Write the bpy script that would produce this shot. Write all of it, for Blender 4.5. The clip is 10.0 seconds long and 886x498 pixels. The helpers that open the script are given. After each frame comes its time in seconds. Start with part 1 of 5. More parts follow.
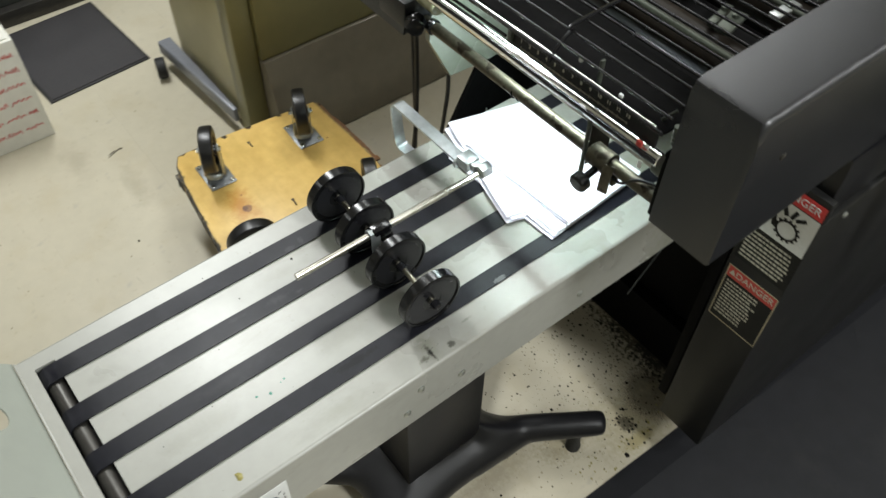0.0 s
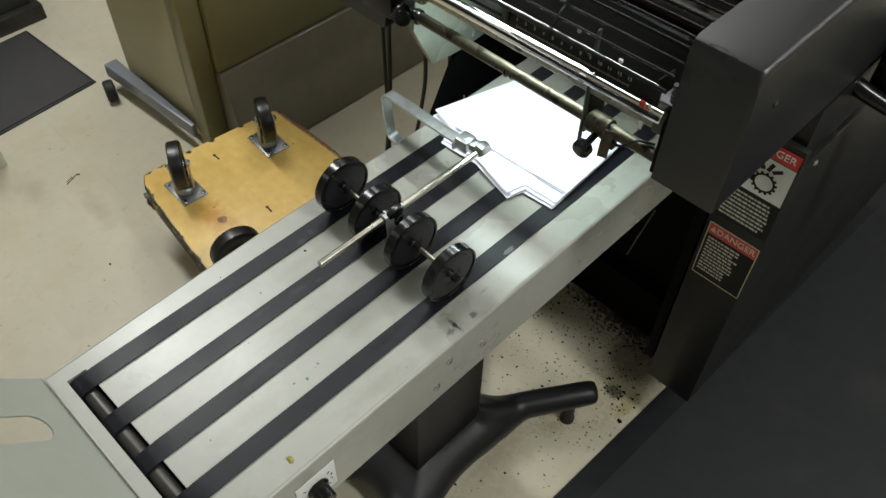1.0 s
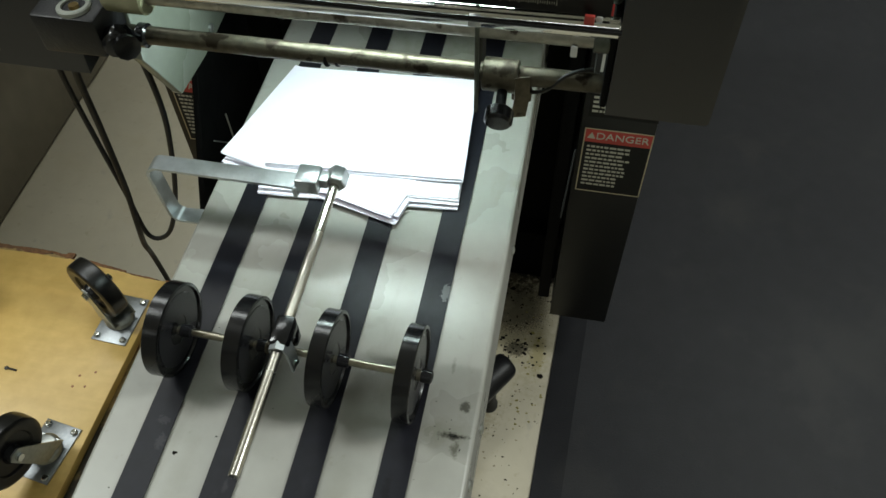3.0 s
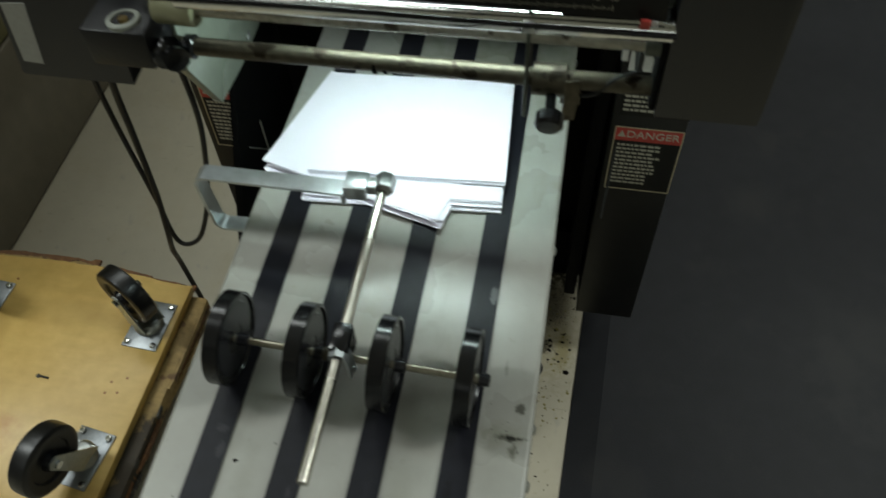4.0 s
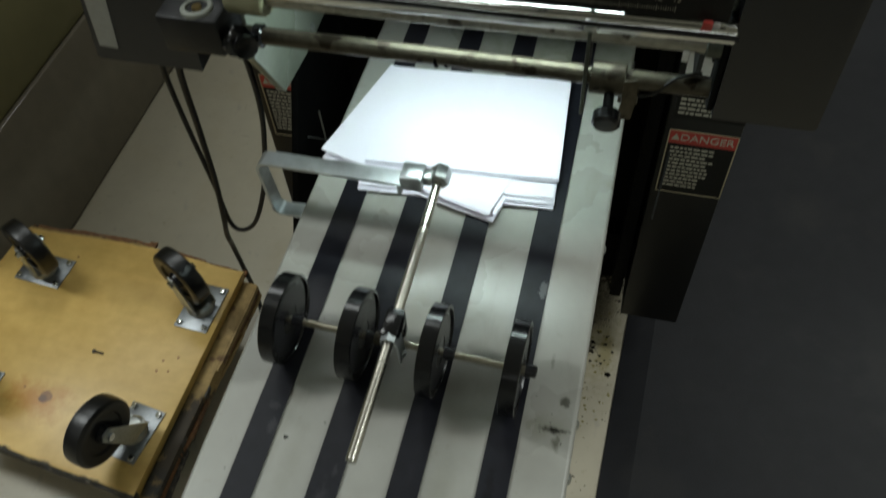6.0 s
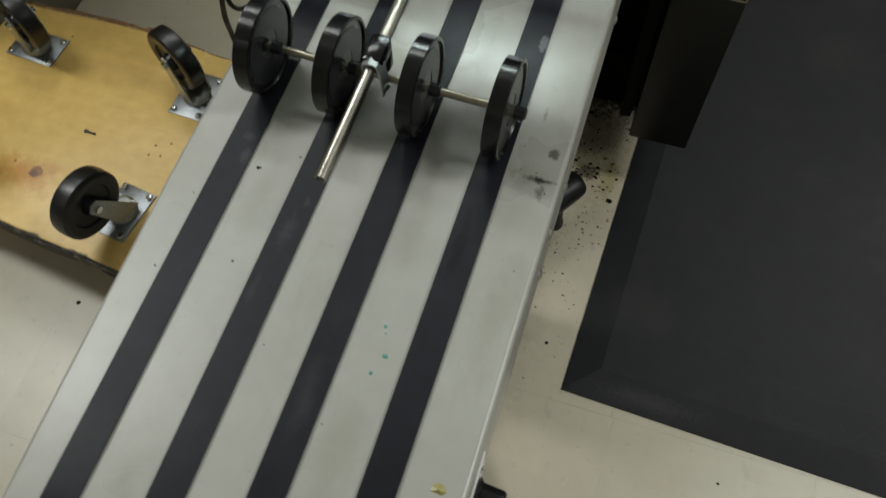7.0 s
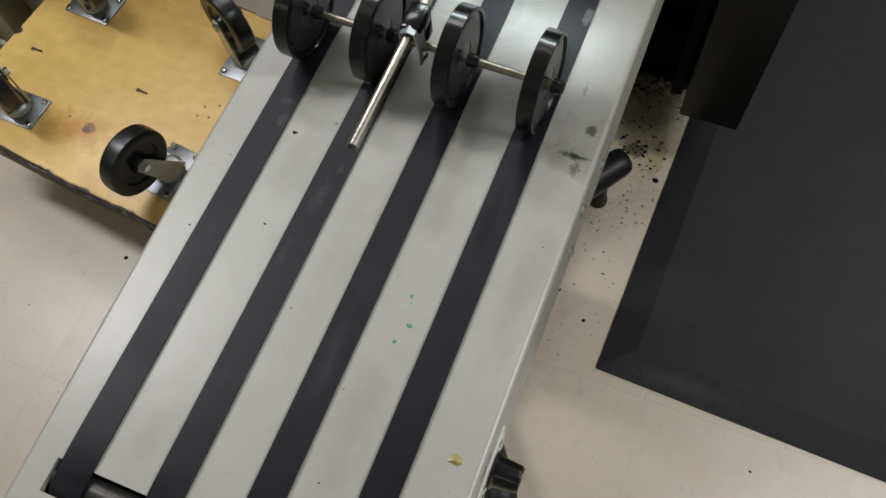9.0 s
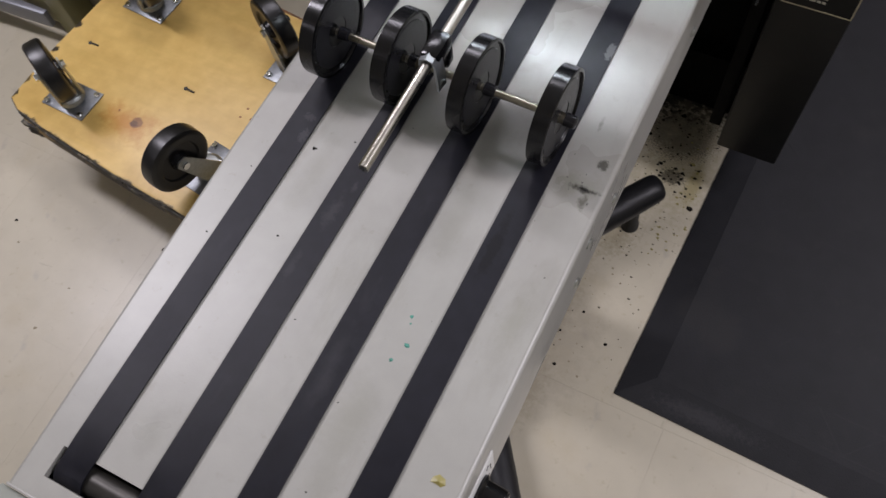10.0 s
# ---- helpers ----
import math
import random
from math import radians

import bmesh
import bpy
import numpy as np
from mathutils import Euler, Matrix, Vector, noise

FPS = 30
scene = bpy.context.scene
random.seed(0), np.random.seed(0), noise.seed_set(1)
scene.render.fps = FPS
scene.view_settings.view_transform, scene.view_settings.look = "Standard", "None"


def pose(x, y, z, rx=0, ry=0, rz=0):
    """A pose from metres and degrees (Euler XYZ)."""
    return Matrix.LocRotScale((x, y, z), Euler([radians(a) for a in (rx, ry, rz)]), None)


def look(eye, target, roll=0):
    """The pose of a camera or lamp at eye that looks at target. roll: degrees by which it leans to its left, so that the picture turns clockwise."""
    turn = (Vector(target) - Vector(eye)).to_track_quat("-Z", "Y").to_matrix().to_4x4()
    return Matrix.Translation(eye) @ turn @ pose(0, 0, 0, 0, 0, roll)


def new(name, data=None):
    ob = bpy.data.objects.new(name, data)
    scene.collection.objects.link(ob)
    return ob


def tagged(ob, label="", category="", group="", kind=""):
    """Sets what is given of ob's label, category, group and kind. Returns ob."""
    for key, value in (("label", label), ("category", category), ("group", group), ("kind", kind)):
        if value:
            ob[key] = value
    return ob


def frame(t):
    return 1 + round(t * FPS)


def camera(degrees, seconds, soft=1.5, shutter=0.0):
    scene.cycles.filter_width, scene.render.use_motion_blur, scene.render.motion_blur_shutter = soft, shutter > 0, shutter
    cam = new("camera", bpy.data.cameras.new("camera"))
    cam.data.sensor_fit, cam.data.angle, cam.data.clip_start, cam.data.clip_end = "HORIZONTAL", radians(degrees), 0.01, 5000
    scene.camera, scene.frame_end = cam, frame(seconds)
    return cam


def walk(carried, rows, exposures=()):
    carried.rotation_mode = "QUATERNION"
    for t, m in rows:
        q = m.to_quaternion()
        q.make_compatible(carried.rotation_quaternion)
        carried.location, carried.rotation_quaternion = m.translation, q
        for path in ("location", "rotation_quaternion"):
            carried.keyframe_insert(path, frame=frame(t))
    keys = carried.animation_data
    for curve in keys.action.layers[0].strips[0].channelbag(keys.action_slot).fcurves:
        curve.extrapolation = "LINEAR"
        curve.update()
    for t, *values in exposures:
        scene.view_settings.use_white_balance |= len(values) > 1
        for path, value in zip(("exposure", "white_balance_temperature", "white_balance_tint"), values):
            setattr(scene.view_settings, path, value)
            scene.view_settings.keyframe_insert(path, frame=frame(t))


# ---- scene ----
cam = camera(56.77, 10.0, shutter=0.5)
PATH = [
    (0, (0.5246, 0.0641, 1.5036), (-0.1616, 0.6312, 0.4232), 1.59),
    (0.5, (0.517, -0.0336, 1.5141), (-0.1106, 0.6243, 0.4496), 2.03),
    (1, (0.5025, -0.0397, 1.5061), (-0.1191, 0.6172, 0.4374), 1.54),
    (1.2, (0.4948, -0.0363, 1.4894), (-0.1252, 0.6357, 0.4291), 0.43),
    (1.5, (0.478, -0.0171, 1.4308), (-0.0877, 0.6824, 0.358), 0.06),
    (1.8, (0.4234, 0.0569, 1.3784), (-0.0765, 0.7771, 0.2869), -0.31),
    (2, (0.3891, 0.0876, 1.3614), (-0.0631, 0.8142, 0.2534), -0.86),
    (2.2, (0.3333, 0.1008, 1.3479), (-0.0347, 0.9059, 0.2633), 0.86),
    (2.5, (0.2399, 0.1047, 1.3178), (0.0029, 0.9039, 0.193), 0.45),
    (2.7, (0.2008, 0.118, 1.323), (0.0172, 0.9264, 0.1949), -0.70),
    (3.8, (0.1735, 0.1125, 1.3162), (-0.0175, 0.9098, 0.1815), -4.10),
    (4, (0.1471, 0.1126, 1.332), (-0.0292, 0.9129, 0.1969), -3.14),
    (4.5, (0.1153, 0.1199, 1.3549), (-0.0931, 0.961, 0.2553), -3.84),
    (5, (0.1121, 0.126, 1.3594), (-0.0948, 0.9632, 0.2565), -3.80),
    (5.2, (0.1154, 0.1276, 1.3603), (-0.0998, 0.9586, 0.2544), -4.52),
    (6.3, (0.1495, 0.0814, 1.3185), (-0.1013, 0.8075, 0.1481), -5.07),
    (6.5, (0.1537, 0.0711, 1.3003), (-0.0838, 0.741, 0.0942), -4.85),
    (7, (0.1793, 0.0381, 1.2526), (-0.0436, 0.6355, 0.0062), -2.97),
    (7.5, (0.1883, 0.0436, 1.2412), (-0.0492, 0.6119, -0.016), -2.88),
    (8, (0.1876, 0.0464, 1.2382), (-0.0665, 0.5805, -0.0308), -4.71),
    (8.5, (0.1888, 0.046, 1.2401), (-0.0781, 0.5706, -0.0302), -6.13),
    (9, (0.1921, 0.0435, 1.2511), (-0.0949, 0.5716, -0.0133), -7.57),
    (9.5, (0.1945, 0.0417, 1.2572), (-0.1121, 0.5732, -0.0011), -7.91),
    (10, (0.2187, 0.0625, 1.2673), (-0.1438, 0.5649, 0.0118), -10.15),
]
EXPOSURES = [(0, 0.33, 6480, 12), (0.5, 0.0, 6550, 11), (1, -0.06, 6600, 11), (1.5, -0.12, 6550, 9), (2.5, -0.10, 6500, 8), (4, -0.60, 6450, 5), (4.5, -0.70, 6450, 5), (5.2, -0.70, 6450, 5), (6.5, -0.72, 6450, 9), (7, -0.42, 6600, 10), (8, -0.17, 6700, 10), (9, -0.18, 6500, 19), (10, -0.15, 6320, 29)]
walk(cam, [(t, look(eye, target, roll)) for t, eye, target, roll in PATH], EXPOSURES)

# ---- world and lamps ----
world = bpy.data.worlds.new("room_air")
world.use_nodes = True
world.node_tree.nodes["Background"].inputs[0].default_value = (0.55, 0.6, 0.55, 1)
world.node_tree.nodes["Background"].inputs[1].default_value = 0.025
scene.world = world

CEILING = 2.75
LAMPS = [(-1.0, 1.75, 21), (-1.75, 0.6, 49), (-2.2, -1.5, 6), (1.75, 0.8, 51), (1.8, 2.6, 33), (0.4, -1.9, 4)]


def ceiling_lamp(x, y, power):
    data = bpy.data.lights.new("tube_light", "AREA")
    data.shape, data.size, data.size_y = "RECTANGLE", 1.2, 0.28
    data.energy, data.color = power, (0.96, 1.0, 0.98)
    ob = new("tube_light", data)
    ob.matrix_world = pose(x, y, CEILING - 0.075, 0, 0, 0)


for lx, ly, lp in LAMPS:
    ceiling_lamp(lx, ly, lp)


# work lamp tube under the machine's wire guard
work = bpy.data.lights.new("work_tube", "AREA")
work.shape, work.size, work.size_y = "RECTANGLE", 0.22, 0.026
work.energy, work.color = 1.5, (0.82, 1.0, 0.97)
new("work_tube", work).matrix_world = look((0.025, 0.652, 0.962), (0.025, 0.615, 0.72))


# ---- materials ----
def material(name, base, rough=0.5, metal=0.0, vary=0.12, scale=30.0, bump=0.0, bump_scale=200.0, spots=None, coat=0.0, tint=None):
    """Base colour with two scales of variation, roughness wear and fine relief."""
    m = bpy.data.materials.new(name)
    m.use_nodes = True
    nt = m.node_tree
    n, link = nt.nodes, nt.links.new
    bsdf = n["Principled BSDF"]
    bsdf.inputs["Metallic"].default_value = metal
    bsdf.inputs["Coat Weight"].default_value = coat
    tex = n.new("ShaderNodeTexCoord")
    big = n.new("ShaderNodeTexNoise")
    big.inputs["Scale"].default_value, big.inputs["Detail"].default_value = scale * 0.2, 5
    fine = n.new("ShaderNodeTexNoise")
    fine.inputs["Scale"].default_value, fine.inputs["Detail"].default_value = scale * 3, 4
    for t in (big, fine):
        link(tex.outputs["Object"], t.inputs["Vector"])
    add = n.new("ShaderNodeMath")
    add.operation = "ADD"
    link(big.outputs["Fac"], add.inputs[0])
    link(fine.outputs["Fac"], add.inputs[1])
    rng = n.new("ShaderNodeMapRange")
    rng.inputs[1].default_value, rng.inputs[2].default_value = 0.7, 1.3
    link(add.outputs[0], rng.inputs[0])
    mix = n.new("ShaderNodeMix")
    mix.data_type = "RGBA"
    dark = tuple(c * (1 - vary) for c in base)
    light = tuple(min(1, c * (1 + vary)) for c in (tint or base))
    mix.inputs["A"].default_value, mix.inputs["B"].default_value = (*dark, 1), (*light, 1)
    link(rng.outputs[0], mix.inputs["Factor"])
    out = mix.outputs["Result"]
    if spots:
        colour, size, amount = spots
        vor = n.new("ShaderNodeTexNoise")
        vor.inputs["Scale"].default_value, vor.inputs["Detail"].default_value = size, 6
        link(tex.outputs["Object"], vor.inputs["Vector"])
        thr = n.new("ShaderNodeMapRange")
        thr.inputs[1].default_value, thr.inputs[2].default_value = 1 - amount, 1 - amount + 0.06
        link(vor.outputs["Fac"], thr.inputs[0])
        mix2 = n.new("ShaderNodeMix")
        mix2.data_type = "RGBA"
        link(thr.outputs[0], mix2.inputs["Factor"])
        link(out, mix2.inputs["A"])
        mix2.inputs["B"].default_value = (*colour, 1)
        out = mix2.outputs["Result"]
    link(out, bsdf.inputs["Base Color"])
    rr = n.new("ShaderNodeMapRange")
    rr.inputs[3].default_value, rr.inputs[4].default_value = max(0.02, rough - 0.1), min(1, rough + 0.1)
    link(big.outputs["Fac"], rr.inputs[0])
    rr.inputs[1].default_value, rr.inputs[2].default_value = 0.3, 0.7
    link(rr.outputs[0], bsdf.inputs["Roughness"])
    if bump:
        bn = n.new("ShaderNodeTexNoise")
        bn.inputs["Scale"].default_value, bn.inputs["Detail"].default_value = bump_scale, 3
        link(tex.outputs["Object"], bn.inputs["Vector"])
        bp = n.new("ShaderNodeBump")
        bp.inputs["Strength"].default_value, bp.inputs["Distance"].default_value = bump, 0.001
        link(bn.outputs["Fac"], bp.inputs["Height"])
        link(bp.outputs["Normal"], bsdf.inputs["Normal"])
    return m


M = {
    "table": material("ivory_hammered_paint", (0.308, 0.306, 0.278), 0.31, 0, 0.05, 22, 0.05, 700, ((0.275, 0.272, 0.24), 26, 0.33)),
    "belt": material("black_rubber_belt", (0.0085, 0.0088, 0.0125), 0.38, 0, 0.25, 30, 0.10, 1400, ((0.013, 0.014, 0.018), 18, 0.34)),
    "roller": material("dark_steel_roller", (0.055, 0.052, 0.047), 0.45, 0.7, 0.2, 30),
    "chrome": material("chrome_plate", (0.75, 0.76, 0.74), 0.16, 1, 0.08, 30, 0.05, 300),
    "zinc": material("zinc_plated_steel", (0.46, 0.48, 0.47), 0.43, 1, 0.15, 60, 0.1, 400),
    "axle": material("oily_steel_axle", (0.34, 0.315, 0.25), 0.34, 1, 0.2, 60),
    "dull_rod": material("dull_grey_steel_rod", (0.30, 0.29, 0.25), 0.42, 0.9, 0.3, 50, 0.2, 300, ((0.06, 0.05, 0.04), 50, 0.40)),
    "rod_steel": material("bright_steel_rod", (0.52, 0.50, 0.44), 0.27, 1, 0.12, 40, 0.1, 300),
    "brass_rod": material("oiled_dull_steel_rod", (0.082, 0.073, 0.053), 0.46, 0.8, 0.35, 50, 0.3, 300, ((0.022, 0.016, 0.010), 55, 0.42)),
    "black_plastic": material("black_plastic", (0.0045, 0.0045, 0.005), 0.20, 0, 0.3, 60, 0.1, 500),
    "wheel_face": material("grey_black_plastic", (0.011, 0.011, 0.013), 0.28, 0, 0.3, 60, 0.1, 500),
    "tyre": material("hard_black_tyre", (0.007, 0.007, 0.0075), 0.38, 0, 0.3, 60, 0.15, 300),
    "plate": material("blue_zinc_plate", (0.27, 0.285, 0.30), 0.42, 1, 0.2, 60, 0.15, 300),
    "rubber": material("black_rubber", (0.018, 0.018, 0.018), 0.55, 0, 0.3, 80, 0.2, 600),
    "hood": material("charcoal_powder_coat", (0.0093, 0.0097, 0.0115), 0.31, 0, 0.15, 12, 0.25, 1300),
    "body": material("charcoal_sheet_metal", (0.013, 0.013, 0.0125), 0.38, 0, 0.15, 14, 0.2, 1200),
    # near-black; the darkness inside the machine is put into this colour
    "void": material("black_iron_and_shade", (0.004, 0.004, 0.004), 0.6, 0, 0.3, 40, 0.2, 200),
    "grille": material("black_coated_wire", (0.022, 0.022, 0.024), 0.20, 0.6, 0.2, 60),
    "fold": material("dark_rubber_roller", (0.016, 0.0125, 0.009), 0.5, 0, 0.3, 40),
    "tin": material("grey_green_worn_metal", (0.07, 0.078, 0.062), 0.45, 0.5, 0.25, 60),
    "boss": material("yellowed_enamel", (0.24, 0.235, 0.145), 0.3, 0, 0.15, 25, 0.1, 300, ((0.16, 0.14, 0.05), 40, 0.4)),
    "cream": material("cream_enamel", (0.185, 0.205, 0.165), 0.3, 0, 0.08, 25, 0.1, 300),
    "paper": material("white_paper", (0.85, 0.82, 0.92), 0.7, 0, 0.01, 20, 0.05, 300),
    "floor": material("beige_vinyl_tile", (0.485, 0.445, 0.345), 0.36, 0, 0.045, 9, 0.12, 60, ((0.42, 0.385, 0.315), 16, 0.36)),
    "joint": material("dirty_tile_joint", (0.43, 0.385, 0.29), 0.7, 0, 0.2, 40),
    "mat": material("black_rubber_mat", (0.0120, 0.0124, 0.0145), 0.62, 0, 0.18, 9, 0.5, 500, ((0.017, 0.017, 0.018), 5, 0.40)),
    "mat_line": material("scuffed_rubber_line", (0.0155, 0.0158, 0.0175), 0.6, 0, 0.2, 60),
    "far_mat": material("dark_felt_mat", (0.035, 0.033, 0.035), 0.8, 0, 0.2, 50, 0.4, 700),
    "low_ply": material("bare_tan_plywood", (0.36, 0.245, 0.095), 0.7, 0, 0.3, 40, 0.5, 160, ((0.16, 0.09, 0.04), 30, 0.42)),
    "brown_ply": material("torn_brown_ply", (0.20, 0.095, 0.04), 0.8, 0, 0.45, 60, 0.8, 160, ((0.03, 0.02, 0.012), 40, 0.40)),
    "dark_edge": material("grimy_board_edge", (0.050, 0.046, 0.040), 0.75, 0, 0.5, 50, 0.8, 160, ((0.17, 0.15, 0.11), 70, 0.46)),
    "olive": material("olive_beige_paint", (0.22, 0.206, 0.095), 0.38, 0, 0.06, 10, 0.1, 300),
    "putty": material("putty_paint", (0.42, 0.385, 0.215), 0.38, 0, 0.05, 10, 0.1, 300),
    "kick": material("worn_grey_panel", (0.23, 0.205, 0.16), 0.20, 0, 0.1, 8, 0.1, 200),
    "pipe": material("grey_painted_tube", (0.22, 0.23, 0.26), 0.4, 0.3, 0.1, 30),
    "pedestal": material("dark_grey_cast_paint", (0.0094, 0.0094, 0.0104), 0.40, 0, 0.2, 18, 0.3, 500),
    # end plate: deck paint with its shade put into the colour; ring shares it
    "tray": material("shaded_grey_green", (0.27, 0.285, 0.25), 0.5, 0, 0.04, 15, 0.1, 400),
    "card": material("white_cardboard", (0.62, 0.61, 0.55), 0.75, 0, 0.06, 15, 0.15, 200),
    "red_ink": material("red_marker", (0.55, 0.10, 0.09), 0.7, 0, 0.2, 60),
    "label_black": material("black_decal", (0.007, 0.007, 0.007), 0.45, 0, 0.2, 60),
    "label_red": material("red_decal", (0.42, 0.035, 0.025), 0.42, 0, 0.12, 60),
    "label_bright": material("bright_red_decal", (0.62, 0.02, 0.02), 0.4, 0, 0.1, 60),
    "label_white": material("white_decal", (0.66, 0.67, 0.66), 0.42, 0, 0.06, 60),
    "label_gold": material("tan_decal_line", (0.42, 0.36, 0.24), 0.45, 0, 0.1, 60),
    "label_text": material("pale_print", (0.42, 0.40, 0.33), 0.5, 0, 0.1, 60),
    "ruler_text": material("ivory_print", (0.36, 0.34, 0.27), 0.5, 0, 0.05, 60),
    "tape": material("grey_white_tape", (0.33, 0.33, 0.30), 0.6, 0, 0.08, 60, 0.2, 300),
    "grime": material("dried_ink_grime", (0.008, 0.007, 0.006), 0.9, 0, 0.4, 200, 0.6, 300),
    "grime_soft": material("brown_floor_stain", (0.24, 0.20, 0.13), 0.5, 0, 0.25, 120),
    "green_ink": material("green_ink_drop", (0.04, 0.20, 0.15), 0.5, 0, 0.2, 200),
    "olive_spot": material("olive_glue_drop", (0.22, 0.19, 0.05), 0.35, 0, 0.2, 200),
    "wall": material("painted_wall", (0.34, 0.335, 0.29), 0.8, 0, 0.04, 8, 0.1, 150),
    "ceiling": material("white_ceiling_board", (0.75, 0.75, 0.72), 0.9, 0, 0.03, 12, 0.2, 200),
    "galv": material("galvanised_bracket", (0.50, 0.53, 0.54), 0.34, 0.85, 0.14, 40, 0.15, 300),
    "brass": material("brass_fitting", (0.45, 0.33, 0.14), 0.3, 1, 0.15, 60),
    "rust_knob": material("red_plastic_cap", (0.45, 0.05, 0.04), 0.4, 0, 0.1, 60),
    "dark_cab": material("dark_green_grey_steel", (0.05, 0.055, 0.05), 0.45, 0, 0.15, 15),
}


def plywood():
    """Yellow shellacked plywood with long grain, warm and worn patches."""
    m = material("yellow_plywood", (0.63, 0.405, 0.115), 0.42, 0, 0.08, 14, 0.1, 150, None, 0.0, (0.66, 0.455, 0.145))
    nt = m.node_tree
    n, link = nt.nodes, nt.links.new
    bsdf = n["Principled BSDF"]
    src = bsdf.inputs["Base Color"].links[0].from_socket
    tex = n.new("ShaderNodeTexCoord")
    mp = n.new("ShaderNodeMapping")
    mp.inputs["Scale"].default_value = (2.0, 34.0, 2.0)
    link(tex.outputs["Object"], mp.inputs["Vector"])
    grain = n.new("ShaderNodeTexNoise")
    grain.inputs["Scale"].default_value, grain.inputs["Detail"].default_value = 2.2, 6
    grain.inputs["Distortion"].default_value = 0.6
    link(mp.outputs["Vector"], grain.inputs["Vector"])
    rg = n.new("ShaderNodeMapRange")
    rg.inputs[1].default_value, rg.inputs[2].default_value = 0.45, 0.75
    rg.inputs[3].default_value, rg.inputs[4].default_value = 0, 0.14
    link(grain.outputs["Fac"], rg.inputs[0])
    mix = n.new("ShaderNodeMix")
    mix.data_type = "RGBA"
    link(rg.outputs[0], mix.inputs["Factor"])
    link(src, mix.inputs["A"])
    mix.inputs["B"].default_value = (0.42, 0.26, 0.075, 1)
    link(mix.outputs["Result"], bsdf.inputs["Base Color"])
    return m


def stain(mat, centre, radius, colour, strength, grain=60.0, power=1.0):
    """A dried stain or a dark patch with a ragged outline, fixed to a place on the surface."""
    nt = M[mat].node_tree
    n, link = nt.nodes, nt.links.new
    bsdf = n["Principled BSDF"]
    src = bsdf.inputs["Base Color"].links[0].from_socket
    geo = n.new("ShaderNodeNewGeometry")
    off = n.new("ShaderNodeVectorMath")
    off.operation = "SUBTRACT"
    link(geo.outputs["Position"], off.inputs[0])
    off.inputs[1].default_value = centre
    div = n.new("ShaderNodeVectorMath")
    div.operation = "DIVIDE"
    link(off.outputs[0], div.inputs[0])
    div.inputs[1].default_value = radius
    ln = n.new("ShaderNodeVectorMath")
    ln.operation = "LENGTH"
    link(div.outputs[0], ln.inputs[0])
    no = n.new("ShaderNodeTexNoise")
    no.inputs["Scale"].default_value, no.inputs["Detail"].default_value = grain, 8
    no.inputs["Roughness"].default_value = 0.65
    link(geo.outputs["Position"], no.inputs["Vector"])
    fall = n.new("ShaderNodeMapRange")
    fall.inputs[1].default_value, fall.inputs[2].default_value = 0.0, 1.0
    fall.inputs[3].default_value, fall.inputs[4].default_value = 0.62, -0.05
    link(ln.outputs["Value"], fall.inputs[0])
    sm = n.new("ShaderNodeMath")
    sm.operation = "ADD"
    link(fall.outputs[0], sm.inputs[0])
    link(no.outputs["Fac"], sm.inputs[1])
    thr = n.new("ShaderNodeMapRange")
    thr.inputs[1].default_value, thr.inputs[2].default_value = 0.68, 0.68 + 0.35 / power
    thr.inputs[4].default_value = strength
    link(sm.outputs[0], thr.inputs[0])
    mix = n.new("ShaderNodeMix")
    mix.data_type = "RGBA"
    link(thr.outputs[0], mix.inputs["Factor"])
    link(src, mix.inputs["A"])
    mix.inputs["B"].default_value = (*colour, 1)
    link(mix.outputs["Result"], bsdf.inputs["Base Color"])


stain("table", (0.128, 0.373, 0.72), (0.034, 0.022, 0.5), (0.17, 0.17, 0.125), 0.8, 45, 0.6)
stain("table", (0.135, 0.3715, 0.72), (0.020, 0.0055, 0.5), (0.03, 0.03, 0.02), 0.9, 200, 1.4)
stain("table", (0.138, 0.3715, 0.72), (0.011, 0.0024, 0.5), (0.008, 0.008, 0.006), 1.0, 420, 2.5)
stain("table", (0.139, 0.361, 0.72), (0.007, 0.012, 0.5), (0.09, 0.088, 0.065), 0.8, 300, 1.2)
stain("table", (0.141, 0.397, 0.72), (0.008, 0.008, 0.5), (0.03, 0.03, 0.02), 0.8, 600, 2)
stain("table", (0.1255, 0.431, 0.72), (0.003, 0.014, 0.5), (0.15, 0.155, 0.13), 0.7, 400, 1.2)
stain("table", (0.075, 0.388, 0.72), (0.018, 0.026, 0.5), (0.19, 0.19, 0.14), 0.6, 50, 0.6)
stain("table", (0.060, 0.140, 0.72), (0.030, 0.060, 0.5), (0.24, 0.24, 0.20), 0.5, 40)
stain("table", (-0.06, 0.075, 0.72), (0.020, 0.030, 0.5), (0.24, 0.24, 0.21), 0.5, 60)
stain("table", (0.06, 0.30, 0.72), (0.018, 0.050, 0.5), (0.25, 0.25, 0.21), 0.5, 30)
stain("table", (0.10, 0.80, 0.72), (0.25, 0.12, 0.5), (0.22, 0.23, 0.17), 0.6, 70)
stain("floor", (0.15, 0.88, 0.0), (0.15, 0.19, 1.0), (0.30, 0.26, 0.15), 0.6, 90, 1)
# black ink, with the dark under the machine put into the colour too
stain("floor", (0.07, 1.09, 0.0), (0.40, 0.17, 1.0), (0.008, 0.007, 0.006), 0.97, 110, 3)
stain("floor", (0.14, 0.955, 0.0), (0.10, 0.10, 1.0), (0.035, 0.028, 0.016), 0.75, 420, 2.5)
